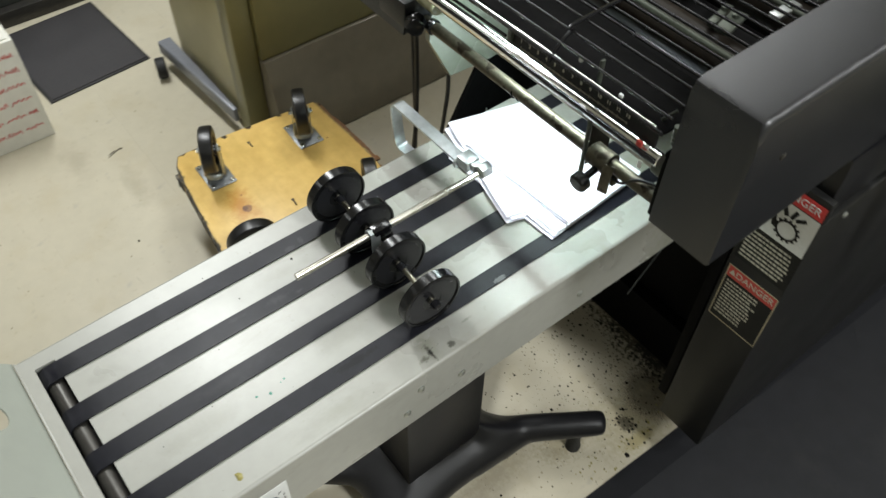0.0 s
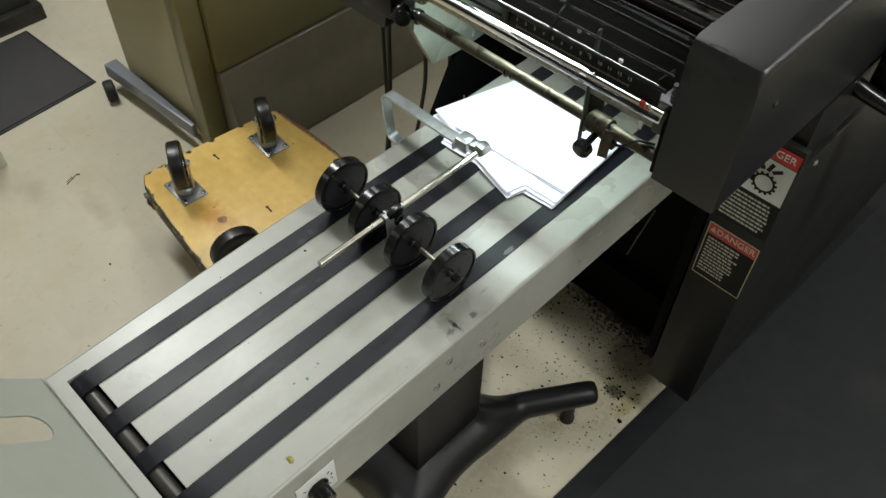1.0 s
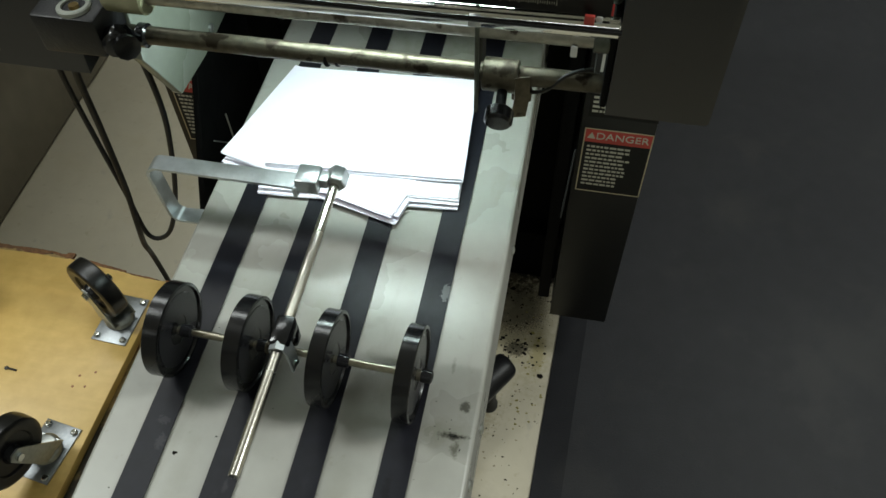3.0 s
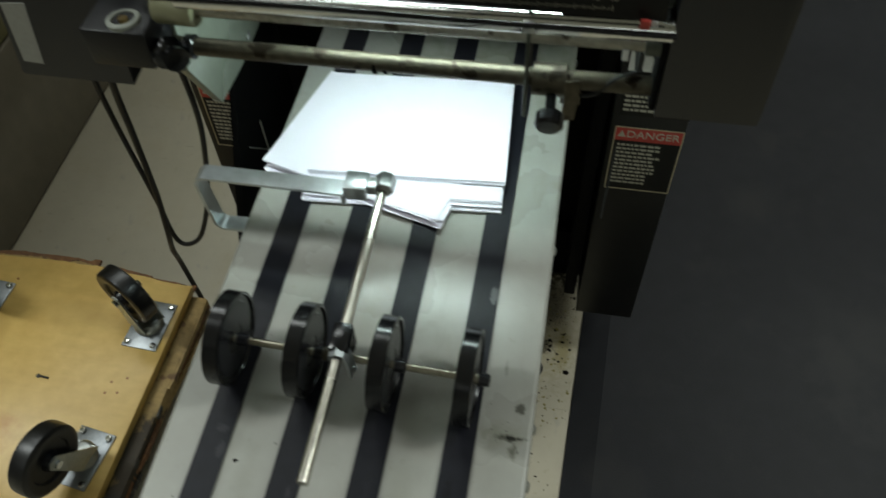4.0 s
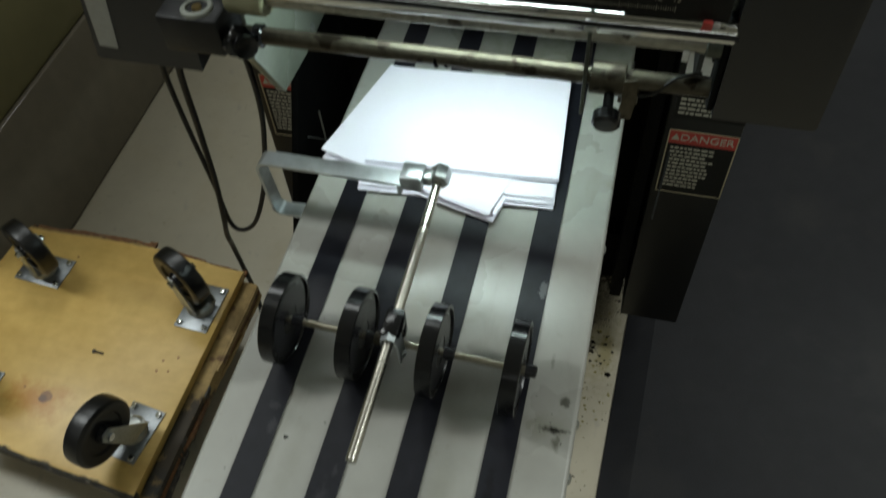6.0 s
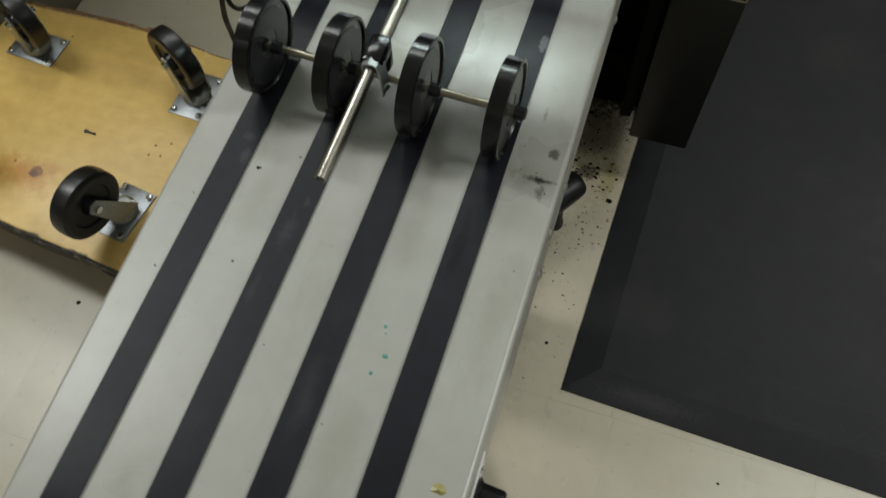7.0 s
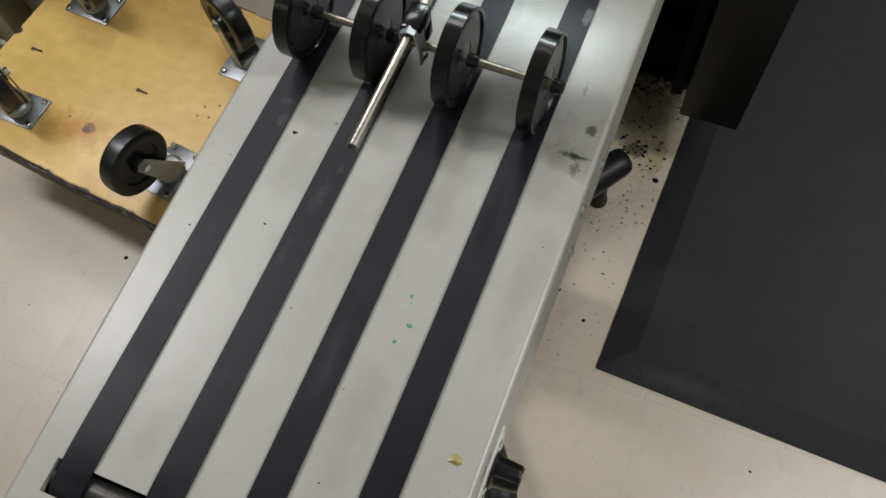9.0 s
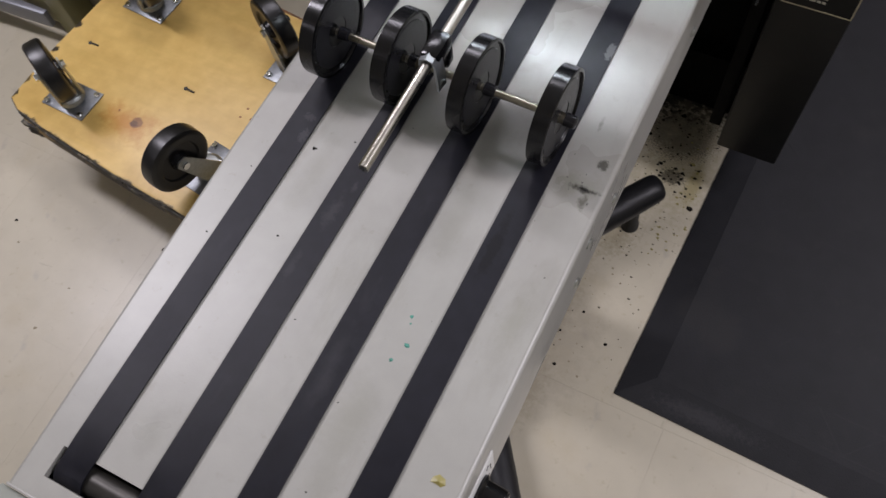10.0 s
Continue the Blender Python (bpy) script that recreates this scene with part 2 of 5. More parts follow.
stain("floor", (0.156, 0.862, 0.0), (0.040, 0.026, 1.0), (0.03, 0.026, 0.016), 0.85, 260, 2)
stain("floor", (0.196, 0.86, 0.0), (0.024, 0.08, 1.0), (0.28, 0.235, 0.09), 0.6, 330, 1.5)
stain("floor", (-1.06, 0.37, 0.0), (0.16, 0.05, 1.0), (0.33, 0.295, 0.22), 0.55, 22)
stain("floor", (-1.24, 0.285, 0.0), (0.14, 0.06, 1.0), (0.34, 0.30, 0.225), 0.5, 22)
stain("floor", (0.075, 0.58, 0.0), (0.05, 0.20, 1.0), (0.27, 0.235, 0.16), 0.6, 90, 1)
stain("floor", (0.085, 0.41, 0.0), (0.05, 0.12, 1.0), (0.29, 0.25, 0.17), 0.6, 110, 1)
stain("floor", (0.105, 0.73, 0.0), (0.07, 0.10, 1.0), (0.26, 0.22, 0.13), 0.6, 130, 1.2)
stain("floor", (0.11, 0.50, 0.0), (0.09, 0.22, 1.0), (0.33, 0.29, 0.22), 0.45, 50)
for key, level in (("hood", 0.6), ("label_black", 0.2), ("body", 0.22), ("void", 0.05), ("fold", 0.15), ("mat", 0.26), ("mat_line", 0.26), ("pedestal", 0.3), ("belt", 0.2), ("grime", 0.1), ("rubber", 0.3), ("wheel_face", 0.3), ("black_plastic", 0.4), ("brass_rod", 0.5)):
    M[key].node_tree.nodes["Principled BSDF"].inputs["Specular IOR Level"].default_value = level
M["ply"] = plywood()
stain("ply", (-0.668, 0.484, 0.187), (0.10, 0.062, 0.5), (0.47, 0.21, 0.03), 0.95, 35, 0.9)
stain("ply", (-0.658, 0.490, 0.187), (0.0185, 0.0165, 0.5), (0.21, 0.078, 0.012), 1.0, 20, 4)
stain("ply", (-0.660, 0.488, 0.187), (0.0120, 0.0095, 0.5), (0.10, 0.035, 0.006), 0.9, 120, 2)
for ex, ey, er in ((-0.895, 0.455, 0.020), (-0.893, 0.487, 0.016), (-0.888, 0.56, 0.012), (-0.884, 0.622, 0.016), (-0.876, 0.70, 0.010)):
    stain("ply", (ex, ey, 0.187), (0.012, er, 0.5), (0.012, 0.010, 0.008), 0.97, 150, 3)
for ex, ey in ((-0.85, 0.423), (-0.78, 0.411), (-0.70, 0.400), (-0.62, 0.390), (-0.53, 0.381)):
    stain("ply", (ex, ey, 0.187), (0.055, 0.009, 0.5), (0.03, 0.026, 0.02), 0.9, 110, 2)
stain("ply", (-0.70, 0.44, 0.187), (0.10, 0.03, 0.5), (0.42, 0.25, 0.07), 0.5, 20)
stain("ply", (-0.60, 0.70, 0.187), (0.16, 0.05, 0.5), (0.44, 0.29, 0.09), 0.4, 16)
stain("ply", (-0.45, 0.42, 0.187), (0.05, 0.05, 0.5), (0.38, 0.22, 0.06), 0.6, 25)
def mottle(mat, scale, low, high, colour, strength, stretch=(1, 1, 1)):
    """Old dirt spread over a whole surface in small ragged patches."""
    nt = M[mat].node_tree
    n, link = nt.nodes, nt.links.new
    bsdf = n["Principled BSDF"]
    src = bsdf.inputs["Base Color"].links[0].from_socket
    geo = n.new("ShaderNodeNewGeometry")
    mp = n.new("ShaderNodeMapping")
    mp.inputs["Scale"].default_value = stretch
    link(geo.outputs["Position"], mp.inputs["Vector"])
    no = n.new("ShaderNodeTexNoise")
    no.inputs["Scale"].default_value, no.inputs["Detail"].default_value = scale, 8
    no.inputs["Roughness"].default_value = 0.62
    link(mp.outputs["Vector"], no.inputs["Vector"])
    thr = n.new("ShaderNodeMapRange")
    thr.inputs[1].default_value, thr.inputs[2].default_value, thr.inputs[4].default_value = low, high, strength
    link(no.outputs["Fac"], thr.inputs[0])
    mix = n.new("ShaderNodeMix")
    mix.data_type = "RGBA"
    link(thr.outputs[0], mix.inputs["Factor"])
    link(src, mix.inputs["A"])
    mix.inputs["B"].default_value = (*colour, 1)
    link(mix.outputs["Result"], bsdf.inputs["Base Color"])


mottle("floor", 9, 0.52, 0.72, (0.43, 0.375, 0.26), 0.55)
mottle("floor", 60, 0.60, 0.70, (0.36, 0.31, 0.21), 0.45)
mottle("floor", 16, 0.66, 0.72, (0.30, 0.27, 0.20), 0.5, (1, 5, 1))
mottle("floor", 14, 0.67, 0.73, (0.33, 0.29, 0.21), 0.5, (4, 1, 1))
mottle("table", 22, 0.56, 0.72, (0.30, 0.30, 0.265), 0.5)
mottle("table", 26, 0.56, 0.74, (0.215, 0.21, 0.17), 0.45, (1, 0.3, 1))
mottle("table", 90, 0.64, 0.70, (0.26, 0.255, 0.215), 0.5)
mottle("belt", 40, 0.60, 0.72, (0.020, 0.020, 0.025), 0.5, (1, 0.5, 1))
mottle("ply", 8, 0.52, 0.72, (0.50, 0.33, 0.085), 0.5, (1, 3, 1))
mottle("mat", 30, 0.58, 0.70, (0.017, 0.017, 0.018), 0.6)
mottle("paper", 12, 0.5, 0.8, (0.82, 0.82, 0.85), 0.5)
stain("belt", (-0.031, 0.274, 0.72), (0.010, 0.026, 0.5), (0.036, 0.036, 0.040), 0.55, 120, 1.2)
stain("belt", (-0.026, 0.300, 0.72), (0.004, 0.010, 0.5), (0.036, 0.036, 0.040), 0.55, 200, 1.2)
stain("belt", (-0.036, 0.222, 0.72), (0.006, 0.024, 0.5), (0.028, 0.028, 0.032), 0.5, 150, 1.2)
stain("belt", (-0.088, 0.325, 0.72), (0.006, 0.012, 0.5), (0.045, 0.045, 0.050), 0.5, 420, 2)
stain("belt", (-0.092, 0.343, 0.72), (0.009, 0.006, 0.5), (0.038, 0.038, 0.043), 0.5, 420, 2)
stain("belt", (0.106, 0.50, 0.72), (0.006, 0.014, 0.5), (0.20, 0.21, 0.21), 0.45, 420, 5)
stain("belt", (0.095, 0.30, 0.72), (0.008, 0.05, 0.5), (0.003, 0.003, 0.004), 0.8, 70, 2)
stain("belt", (0.030, 0.16, 0.72), (0.012, 0.06, 0.5), (0.030, 0.030, 0.033), 0.5, 50)
stain("table", (0.064, 0.10, 0.72), (0.020, 0.04, 0.5), (0.25, 0.25, 0.215), 0.5, 70)
stain("table", (-0.063, 0.30, 0.72), (0.018, 0.06, 0.5), (0.27, 0.27, 0.23), 0.5, 50)
stain("table", (0.0, 0.46, 0.72), (0.018, 0.05, 0.5), (0.27, 0.275, 0.23), 0.5, 60)
stain("table", (0.133, 0.25, 0.72), (0.014, 0.05, 0.5), (0.24, 0.24, 0.20), 0.5, 80)
stain("mat", (0.34, 0.475, 0.0), (0.15, 0.026, 1.0), (0.04, 0.04, 0.043), 0.6, 180)
stain("mat", (0.75, 0.95, 0.0), (0.20, 0.16, 1.0), (0.022, 0.022, 0.022), 0.6, 12)
stain("mat", (0.55, 1.25, 0.0), (0.14, 0.10, 1.0), (0.022, 0.022, 0.022), 0.6, 14)
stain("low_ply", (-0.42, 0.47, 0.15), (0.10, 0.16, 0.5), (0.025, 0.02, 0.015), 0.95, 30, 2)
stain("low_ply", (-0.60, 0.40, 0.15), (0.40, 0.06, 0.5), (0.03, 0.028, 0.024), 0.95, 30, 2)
M["knot"] = material("dark_wood_knot", (0.26, 0.095, 0.025), 0.45, 0, 0.35, 120)


# ---- mesh helpers ----
def smooth(me, on=True):
    me.polygons.foreach_set("use_smooth", [on] * len(me.polygons))


def link_mesh(name, bm, mat, parent=None, shade=False):
    me = bpy.data.meshes.new(name)
    bm.normal_update()
    bm.to_mesh(me)
    bm.free()
    me.materials.append(M[mat])
    if shade:
        smooth(me)
        me.set_sharp_from_angle(angle=radians(38))
    ob = new(name, me)
    if parent:
        ob.parent = parent
    return ob


def part(name, bm, mat, parent, label="", shade=True):
    ob = link_mesh(name, bm, mat, parent, shade)
    return tagged(ob, label) if label else ob


def thing(name, label, category, at=(0, 0, 0), group="", kind="", turn=0):
    ob = new(name)
    ob.empty_display_size = 0.05
    ob.matrix_world = pose(*at, 0, 0, turn)
    return tagged(ob, label, category, group, kind)


def box(x0, x1, y0, y1, z0, z1, bevel=0.0, seg=2, bm=None):
    own = bm or bmesh.new()
    made = bmesh.ops.create_cube(own, size=1.0)["verts"]
    for v in made:
        v.co = Vector(((x0 + x1) / 2 + v.co.x * (x1 - x0), (y0 + y1) / 2 + v.co.y * (y1 - y0), (z0 + z1) / 2 + v.co.z * (z1 - z0)))
    if bevel:
        edges = list({e for v in made for e in v.link_edges})
        bmesh.ops.bevel(own, geom=edges, offset=bevel, segments=seg, affect="EDGES", profile=0.5)
    return own


def prism(points, z0, z1, bevel=0.0, axis="z", seg=2):
    """A flat outline pushed out along an axis."""
    bm = bmesh.new()
    place = {"z": lambda a, b, c: (a, b, c), "y": lambda a, b, c: (a, c, b), "x": lambda a, b, c: (c, a, b)}[axis]
    low = [bm.verts.new(place(a, b, z0)) for a, b in points]
    high = [bm.verts.new(place(a, b, z1)) for a, b in points]
    n = len(points)
    bm.faces.new(low[::-1])
    bm.faces.new(high)
    for i in range(n):
        bm.faces.new((low[i], low[(i + 1) % n], high[(i + 1) % n], high[i]))
    bmesh.ops.recalc_face_normals(bm, faces=bm.faces[:])
    if bevel:
        bmesh.ops.bevel(bm, geom=bm.edges[:], offset=bevel, segments=seg, affect="EDGES", profile=0.5)
    return bm


def turned(profile, centre, axis, sides=32):
    """A body of revolution: profile of (along, radius) about an axis through centre."""
    bm = bmesh.new()
    ax = Vector(axis).normalized()
    u = ax.orthogonal().normalized()
    v = ax.cross(u)
    c = Vector(centre)
    rings = []
    for along, r in profile:
        if r <= 1e-6:
            rings.append([bm.verts.new(c + ax * along)])
        else:
            rings.append([bm.verts.new(c + ax * along + (u * math.cos(a) + v * math.sin(a)) * r) for a in (2 * math.pi * k / sides for k in range(sides))])
    for a, b in zip(rings, rings[1:]):
        for k in range(sides):
            f = [a[k % len(a)], a[(k + 1) % len(a)], b[(k + 1) % len(b)], b[k % len(b)]]
            f = list(dict.fromkeys(f))
            if len(f) > 2:
                bm.faces.new(f)
    closed = tuple(profile[0]) == tuple(profile[-1])
    for ring in (rings[0], rings[-1]):
        if len(ring) > 2 and not closed:
            bm.faces.new(ring)
    bmesh.ops.recalc_face_normals(bm, faces=bm.faces[:])
    return bm


def rod(a, b, r, sides=20, chamfer=0.12):
    a, b = Vector(a), Vector(b)
    d = (b - a).length
    c = r * chamfer
    return turned([(0, r - c), (c, r), (d - c, r), (d, r - c)], a, b - a, sides)


def catmull(points, steps=8):
    pts = [Vector(p) for p in points]
    pts = [pts[0] * 2 - pts[1], *pts, pts[-1] * 2 - pts[-2]]
    out = []
    for i in range(1, len(pts) - 2):
        p0, p1, p2, p3 = pts[i - 1:i + 3]
        for s in range(steps):
            t = s / steps
            out.append(0.5 * ((2 * p1) + (p2 - p0) * t + (2 * p0 - 5 * p1 + 4 * p2 - p3) * t * t + (3 * p1 - p0 - 3 * p2 + p3) * t ** 3))
    out.append(pts[-2])
    return out


def tube(points, radius, sides=10, steps=8, curved=True):
    """A tube along a smooth line; radius may be a number or one per given point."""
    line = catmull(points, steps) if curved else [Vector(p) for p in points]
    n = len(line)
    if isinstance(radius, (int, float)):
        radii = [radius] * n
    else:
        radii = []
        for i in range(n):
            f = i / (n - 1) * (len(radius) - 1)
            k = min(int(f), len(radius) - 2)
            radii.append(radius[k] + (radius[k + 1] - radius[k]) * (f - k))
    bm = bmesh.new()
    u = (line[1] - line[0]).orthogonal().normalized()
    rings = []
    for i, p in enumerate(line):
        d = (line[min(i + 1, n - 1)] - line[max(i - 1, 0)]).normalized()
        u = (u - d * u.dot(d)).normalized()
        w = d.cross(u)
        rings.append([bm.verts.new(p + (u * math.cos(a) + w * math.sin(a)) * radii[i]) for a in (2 * math.pi * k / sides for k in range(sides))])
    for a, b in zip(rings, rings[1:]):
        for k in range(sides):
            bm.faces.new((a[k], a[(k + 1) % sides], b[(k + 1) % sides], b[k]))
    bm.faces.new(rings[0][::-1])
    bm.faces.new(rings[-1])
    bmesh.ops.recalc_face_normals(bm, faces=bm.faces[:])
    return bm


def strap(points, width, thick, across):
    """A flat bar bent along a line of points; across: the direction of its width."""
    bm = bmesh.new()
    pts = [Vector(p) for p in points]
    w = Vector(across).normalized() * width / 2
    rings = []
    for i, p in enumerate(pts):
        d = (pts[min(i + 1, len(pts) - 1)] - pts[max(i - 1, 0)]).normalized()
        nrm = d.cross(w).normalized() * thick / 2
        rings.append([bm.verts.new(p + s * w + q * nrm) for s, q in ((-1, -1), (1, -1), (1, 1), (-1, 1))])
    for a, b in zip(rings, rings[1:]):
        for k in range(4):
            bm.faces.new((a[k], a[(k + 1) % 4], b[(k + 1) % 4], b[k]))
    bm.faces.new(rings[0][::-1])
    bm.faces.new(rings[-1])
    bmesh.ops.recalc_face_normals(bm, faces=bm.faces[:])
    return bm


def moved(bm, m):
    bmesh.ops.transform(bm, matrix=m, verts=bm.verts[:])
    return bm


def joined(parts):
    """Several bmeshes as one."""
    out = bmesh.new()
    for b in parts:
        me = bpy.data.meshes.new("tmp")
        b.to_mesh(me)
        b.free()
        out.from_mesh(me)
        bpy.data.meshes.remove(me)
    return out


def letters(name, text, size, m, mat, parent, depth=0.0003, align="CENTER"):
    """Raised lettering as a mesh part."""
    cu = bpy.data.curves.new(name, "FONT")
    cu.body, cu.size, cu.extrude, cu.align_x, cu.align_y = text, size, depth, align, "CENTER"
    tmp = bpy.data.objects.new(name, cu)
    scene.collection.objects.link(tmp)
    bpy.context.view_layer.update()
    me = bpy.data.meshes.new_from_object(tmp.evaluated_get(bpy.context.evaluated_depsgraph_get()))
    bpy.data.objects.remove(tmp)
    me.name = name
    me.materials.clear()
    me.materials.append(M[mat])
    me.transform(m)
    ob = new(name, me)
    ob.parent = parent
    return ob


# ---- room ----
def slab(name, x0, x1, y0, y1, z0, z1, mat, label, category):
    return tagged(link_mesh(name, box(x0, x1, y0, y1, z0, z1), mat), label, category, kind="structure")


RX0, RX1, RY0, RY1 = -4.2, 2.9, -2.6, 4.4
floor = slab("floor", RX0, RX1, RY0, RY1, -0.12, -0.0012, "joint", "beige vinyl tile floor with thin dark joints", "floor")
slab("ceiling", RX0, RX1, RY0, RY1, CEILING, CEILING + 0.1, "ceiling", "white painted ceiling board", "ceiling")
slab("wall_west", RX0 - 0.12, RX0, RY0, RY1, -0.12, CEILING, "wall", "plain painted workshop wall", "wall")
slab("wall_east", RX1, RX1 + 0.12, RY0, RY1, -0.12, CEILING, "wall", "plain painted workshop wall", "wall")
slab("wall_south", RX0, RX1, RY0 - 0.12, RY0, -0.12, CEILING, "wall", "plain painted workshop wall", "wall")
slab("wall_north", RX0, RX1, RY1, RY1 + 0.12, -0.12, CEILING, "wall", "plain painted workshop wall", "wall")

for lx, ly, _ in LAMPS:
    lamp = thing("ceiling_light", "white steel ceiling light with a milky diffuser", "ceiling light", (lx, ly, CEILING), "ceiling lights")
    frame_bm = joined([box(-0.64, 0.64, -0.18, -0.15, -0.07, 0), box(-0.64, 0.64, 0.15, 0.18, -0.07, 0), box(-0.64, -0.61, -0.15, 0.15, -0.07, 0), box(0.61, 0.64, -0.15, 0.15, -0.07, 0)])
    part("frame", frame_bm, "ceiling", lamp)
    part("diffuser", box(-0.61, 0.61, -0.15, 0.15, -0.06, -0.05), "label_white", lamp, "milky diffuser")

# ---- conveyor table ----
TOP = 0.719
TX0, TX1, TY1 = -0.136, 0.149, 1.05
BELTS = [-0.0953, -0.0305, 0.0309, 0.0975]
BW = 0.0237
BT = 0.0022  # belt's upper face over the deck
conveyor = thing("conveyor_table", "ivory delivery conveyor with four black belts on dark pedestal", "conveyor", (0, 0, 0))


SLOT0, SLOT1 = 0.0145, 0.0372


def tapered(bm):
    """The deck narrows a little towards the free end on its far side."""
    for y in (0.12, 0.30):
        bmesh.ops.bisect_plane(bm, geom=bm.verts[:] + bm.edges[:] + bm.faces[:], plane_co=(0, y, 0), plane_no=(0, 1, 0))
    for v in bm.verts:
        if v.co.x < -0.125:
            v.co.x += 0.0075 * max(0.0, 1 - v.co.y / 0.30) ** 1.3
    return bm


def deck_mesh():
    """Folded sheet deck with a roller slot near its free end."""
    out = [
        box(TX0, TX1, SLOT1, TY1, TOP - 0.006, TOP, 0.0, 1),
        box(TX0, TX1, 0.0, SLOT0, TOP - 0.006, TOP),
        box(TX0, -0.1112, SLOT0, SLOT1, TOP - 0.006, TOP),
        box(0.1185, TX1, SLOT0, SLOT1, TOP - 0.006, TOP),
    ]
    return tapered(joined(out))


part("deck", deck_mesh(), "table", conveyor, "ivory hammered paint deck with grime", False)
SIDE = 0.094


def apron(x0, x1):
    bm = box(x0, x1, 0.0, TY1, TOP - SIDE, TOP - 0.0002)
    out = max if x1 > 0 else min
    edge_x = out(x0, x1)
    edges = [e for e in bm.edges if all(abs(v.co.x - edge_x) < 1e-6 and v.co.z > TOP - 0.01 for v in e.verts)]
    bmesh.ops.bevel(bm, geom=edges, offset=0.004, segments=4, affect="EDGES", profile=0.5)
    return tapered(bm)


part("side_apron", apron(TX1 - 0.0005, TX1 + 0.004), "table", conveyor)
part("side_apron", apron(TX0 - 0.004, TX0 + 0.0005), "table", conveyor)
part("end_apron", box(TX0 + 0.0036, TX1, -0.0018, 0.0005, TOP - SIDE, TOP + 0.0006, 0.0008), "table", conveyor)
part("under_pan", box(TX0 + 0.004, TX1 - 0.004, 0.002, TY1, TOP - SIDE + 0.012, TOP - SIDE + 0.02), "void", conveyor)
end_roller = part("end_roller", rod((-0.1105, 0.026, TOP - 0.0125), (0.117, 0.026, TOP - 0.0125), 0.0105, 28), "roller", conveyor, "dark steel end roller")


def belt_mesh(cx):
    """A belt that lies on the deck and wraps down round the end roller."""
    line = [(TY1 - 0.01, TOP + BT - 0.0008), (0.06, TOP + BT - 0.0008), (0.046, TOP + BT - 0.0009), (0.034, TOP + 0.0006)]
    for k in range(1, 9):
        a = radians(90 + 20 * k)
        line.append((0.027 + 0.0130 * math.cos(a), TOP - 0.0125 + 0.0130 * math.sin(a)))
    line.append((0.06, TOP - 0.028))
    line.append((0.3, TOP - 0.03))
    bm = bmesh.new()
    rings = []
    for i, (y, z) in enumerate(line):
        p, q = line[max(i - 1, 0)], line[min(i + 1, len(line) - 1)]
        d = Vector((0, q[0] - p[0], q[1] - p[1])).normalized()
        nrm = Vector((0, -d.z, d.y)) * -0.0008
        rings.append([bm.verts.new(Vector((cx + s * BW / 2, y, z)) + e * nrm) for s, e in ((-1, -1), (1, -1), (1, 1), (-1, 1))])
    for a, b in zip(rings, rings[1:]):
        for k in range(4):
            bm.faces.new((a[k], a[(k + 1) % 4], b[(k + 1) % 4], b[k]))
    bmesh.ops.recalc_face_normals(bm, faces=bm.faces[:])
    return bm


for cx in BELTS:
    part("belt", belt_mesh(cx), "belt", conveyor, "worn black rubber belt")


def stop_plate():
    """Inclined end plate with two long rounded slots."""
    bm = bmesh.new()
    outer = [(TX0 - 0.001, 0.0), (TX1 + 0.001, 0.0), (TX1 + 0.001, 0.16), (TX1 - 0.012, 0.175), (TX0 + 0.012, 0.175), (TX0 - 0.001, 0.16)]
    loops = [outer]
    for cx in (-0.0565, 0.0705):
        ring = []
        for k in range(24):
            a = 2 * math.pi * k / 24
            ring.append((cx + 0.0205 * math.cos(a), 0.084 + 0.0205 * math.sin(a) + math.copysign(0.029, math.sin(a))))
        loops.append(ring)
    edges = []
    for loop in loops:
        vs = [bm.verts.new((p[0], p[1], 0.0)) for p in loop]
        edges += [bm.edges.new((vs[i], vs[(i + 1) % len(vs)])) for i in range(len(vs))]
    bmesh.ops.triangle_fill(bm, use_beauty=True, edges=edges)
    made = bmesh.ops.extrude_face_region(bm, geom=bm.faces[:])
    bmesh.ops.translate(bm, verts=[g for g in made["geom"] if isinstance(g, bmesh.types.BMVert)], vec=(0, 0, -0.002))
    bmesh.ops.recalc_face_normals(bm, faces=bm.faces[:])
    up = Matrix(((1, 0, 0, 0), (0, -math.cos(radians(49)), math.sin(radians(49)), -0.0025), (0, math.sin(radians(49)), math.cos(radians(49)), TOP - 0.004), (0, 0, 0, 1)))
    return moved(bm, up)


part("stop_plate", stop_plate(), "tray", conveyor, "grey-green slotted end plate", False)

# side screws and speed dial on the apron
SX = TX1 + 0.004
for by, bz in ((0.345, 0.690), (0.405, 0.664), (0.325, 0.655), (0.60, 0.66), (0.88, 0.66)):
    part("screw", turned([(0, 0.0048), (0.0012, 0.0048), (0.0026, 0.003), (0.003, 0.0)], (SX, by, bz), (1, 0, 0), 14), "zinc", conveyor)
dial = part("dial_plate", box(SX, SX + 0.0012, 0.116, 0.168, 0.640, 0.692, 0.0004), "label_white", conveyor, "pale dial plate with a scale")
DC = Vector((SX + 0.0014, 0.142, 0.664))
for k in range(11):
    a = radians(-220 + 26 * k)
    tick = box(-0.0004, 0.0004, -0.0022, 0.0022, 0, 0.0004)
    part("tick", moved(tick, Matrix.Translation(DC + Vector((0, math.cos(a), math.sin(a))) * 0.0205) @ Euler((0, radians(90), 0)).to_matrix().to_4x4() @ Euler((0, 0, -a + radians(90))).to_matrix().to_4x4()), "label_black", dial)
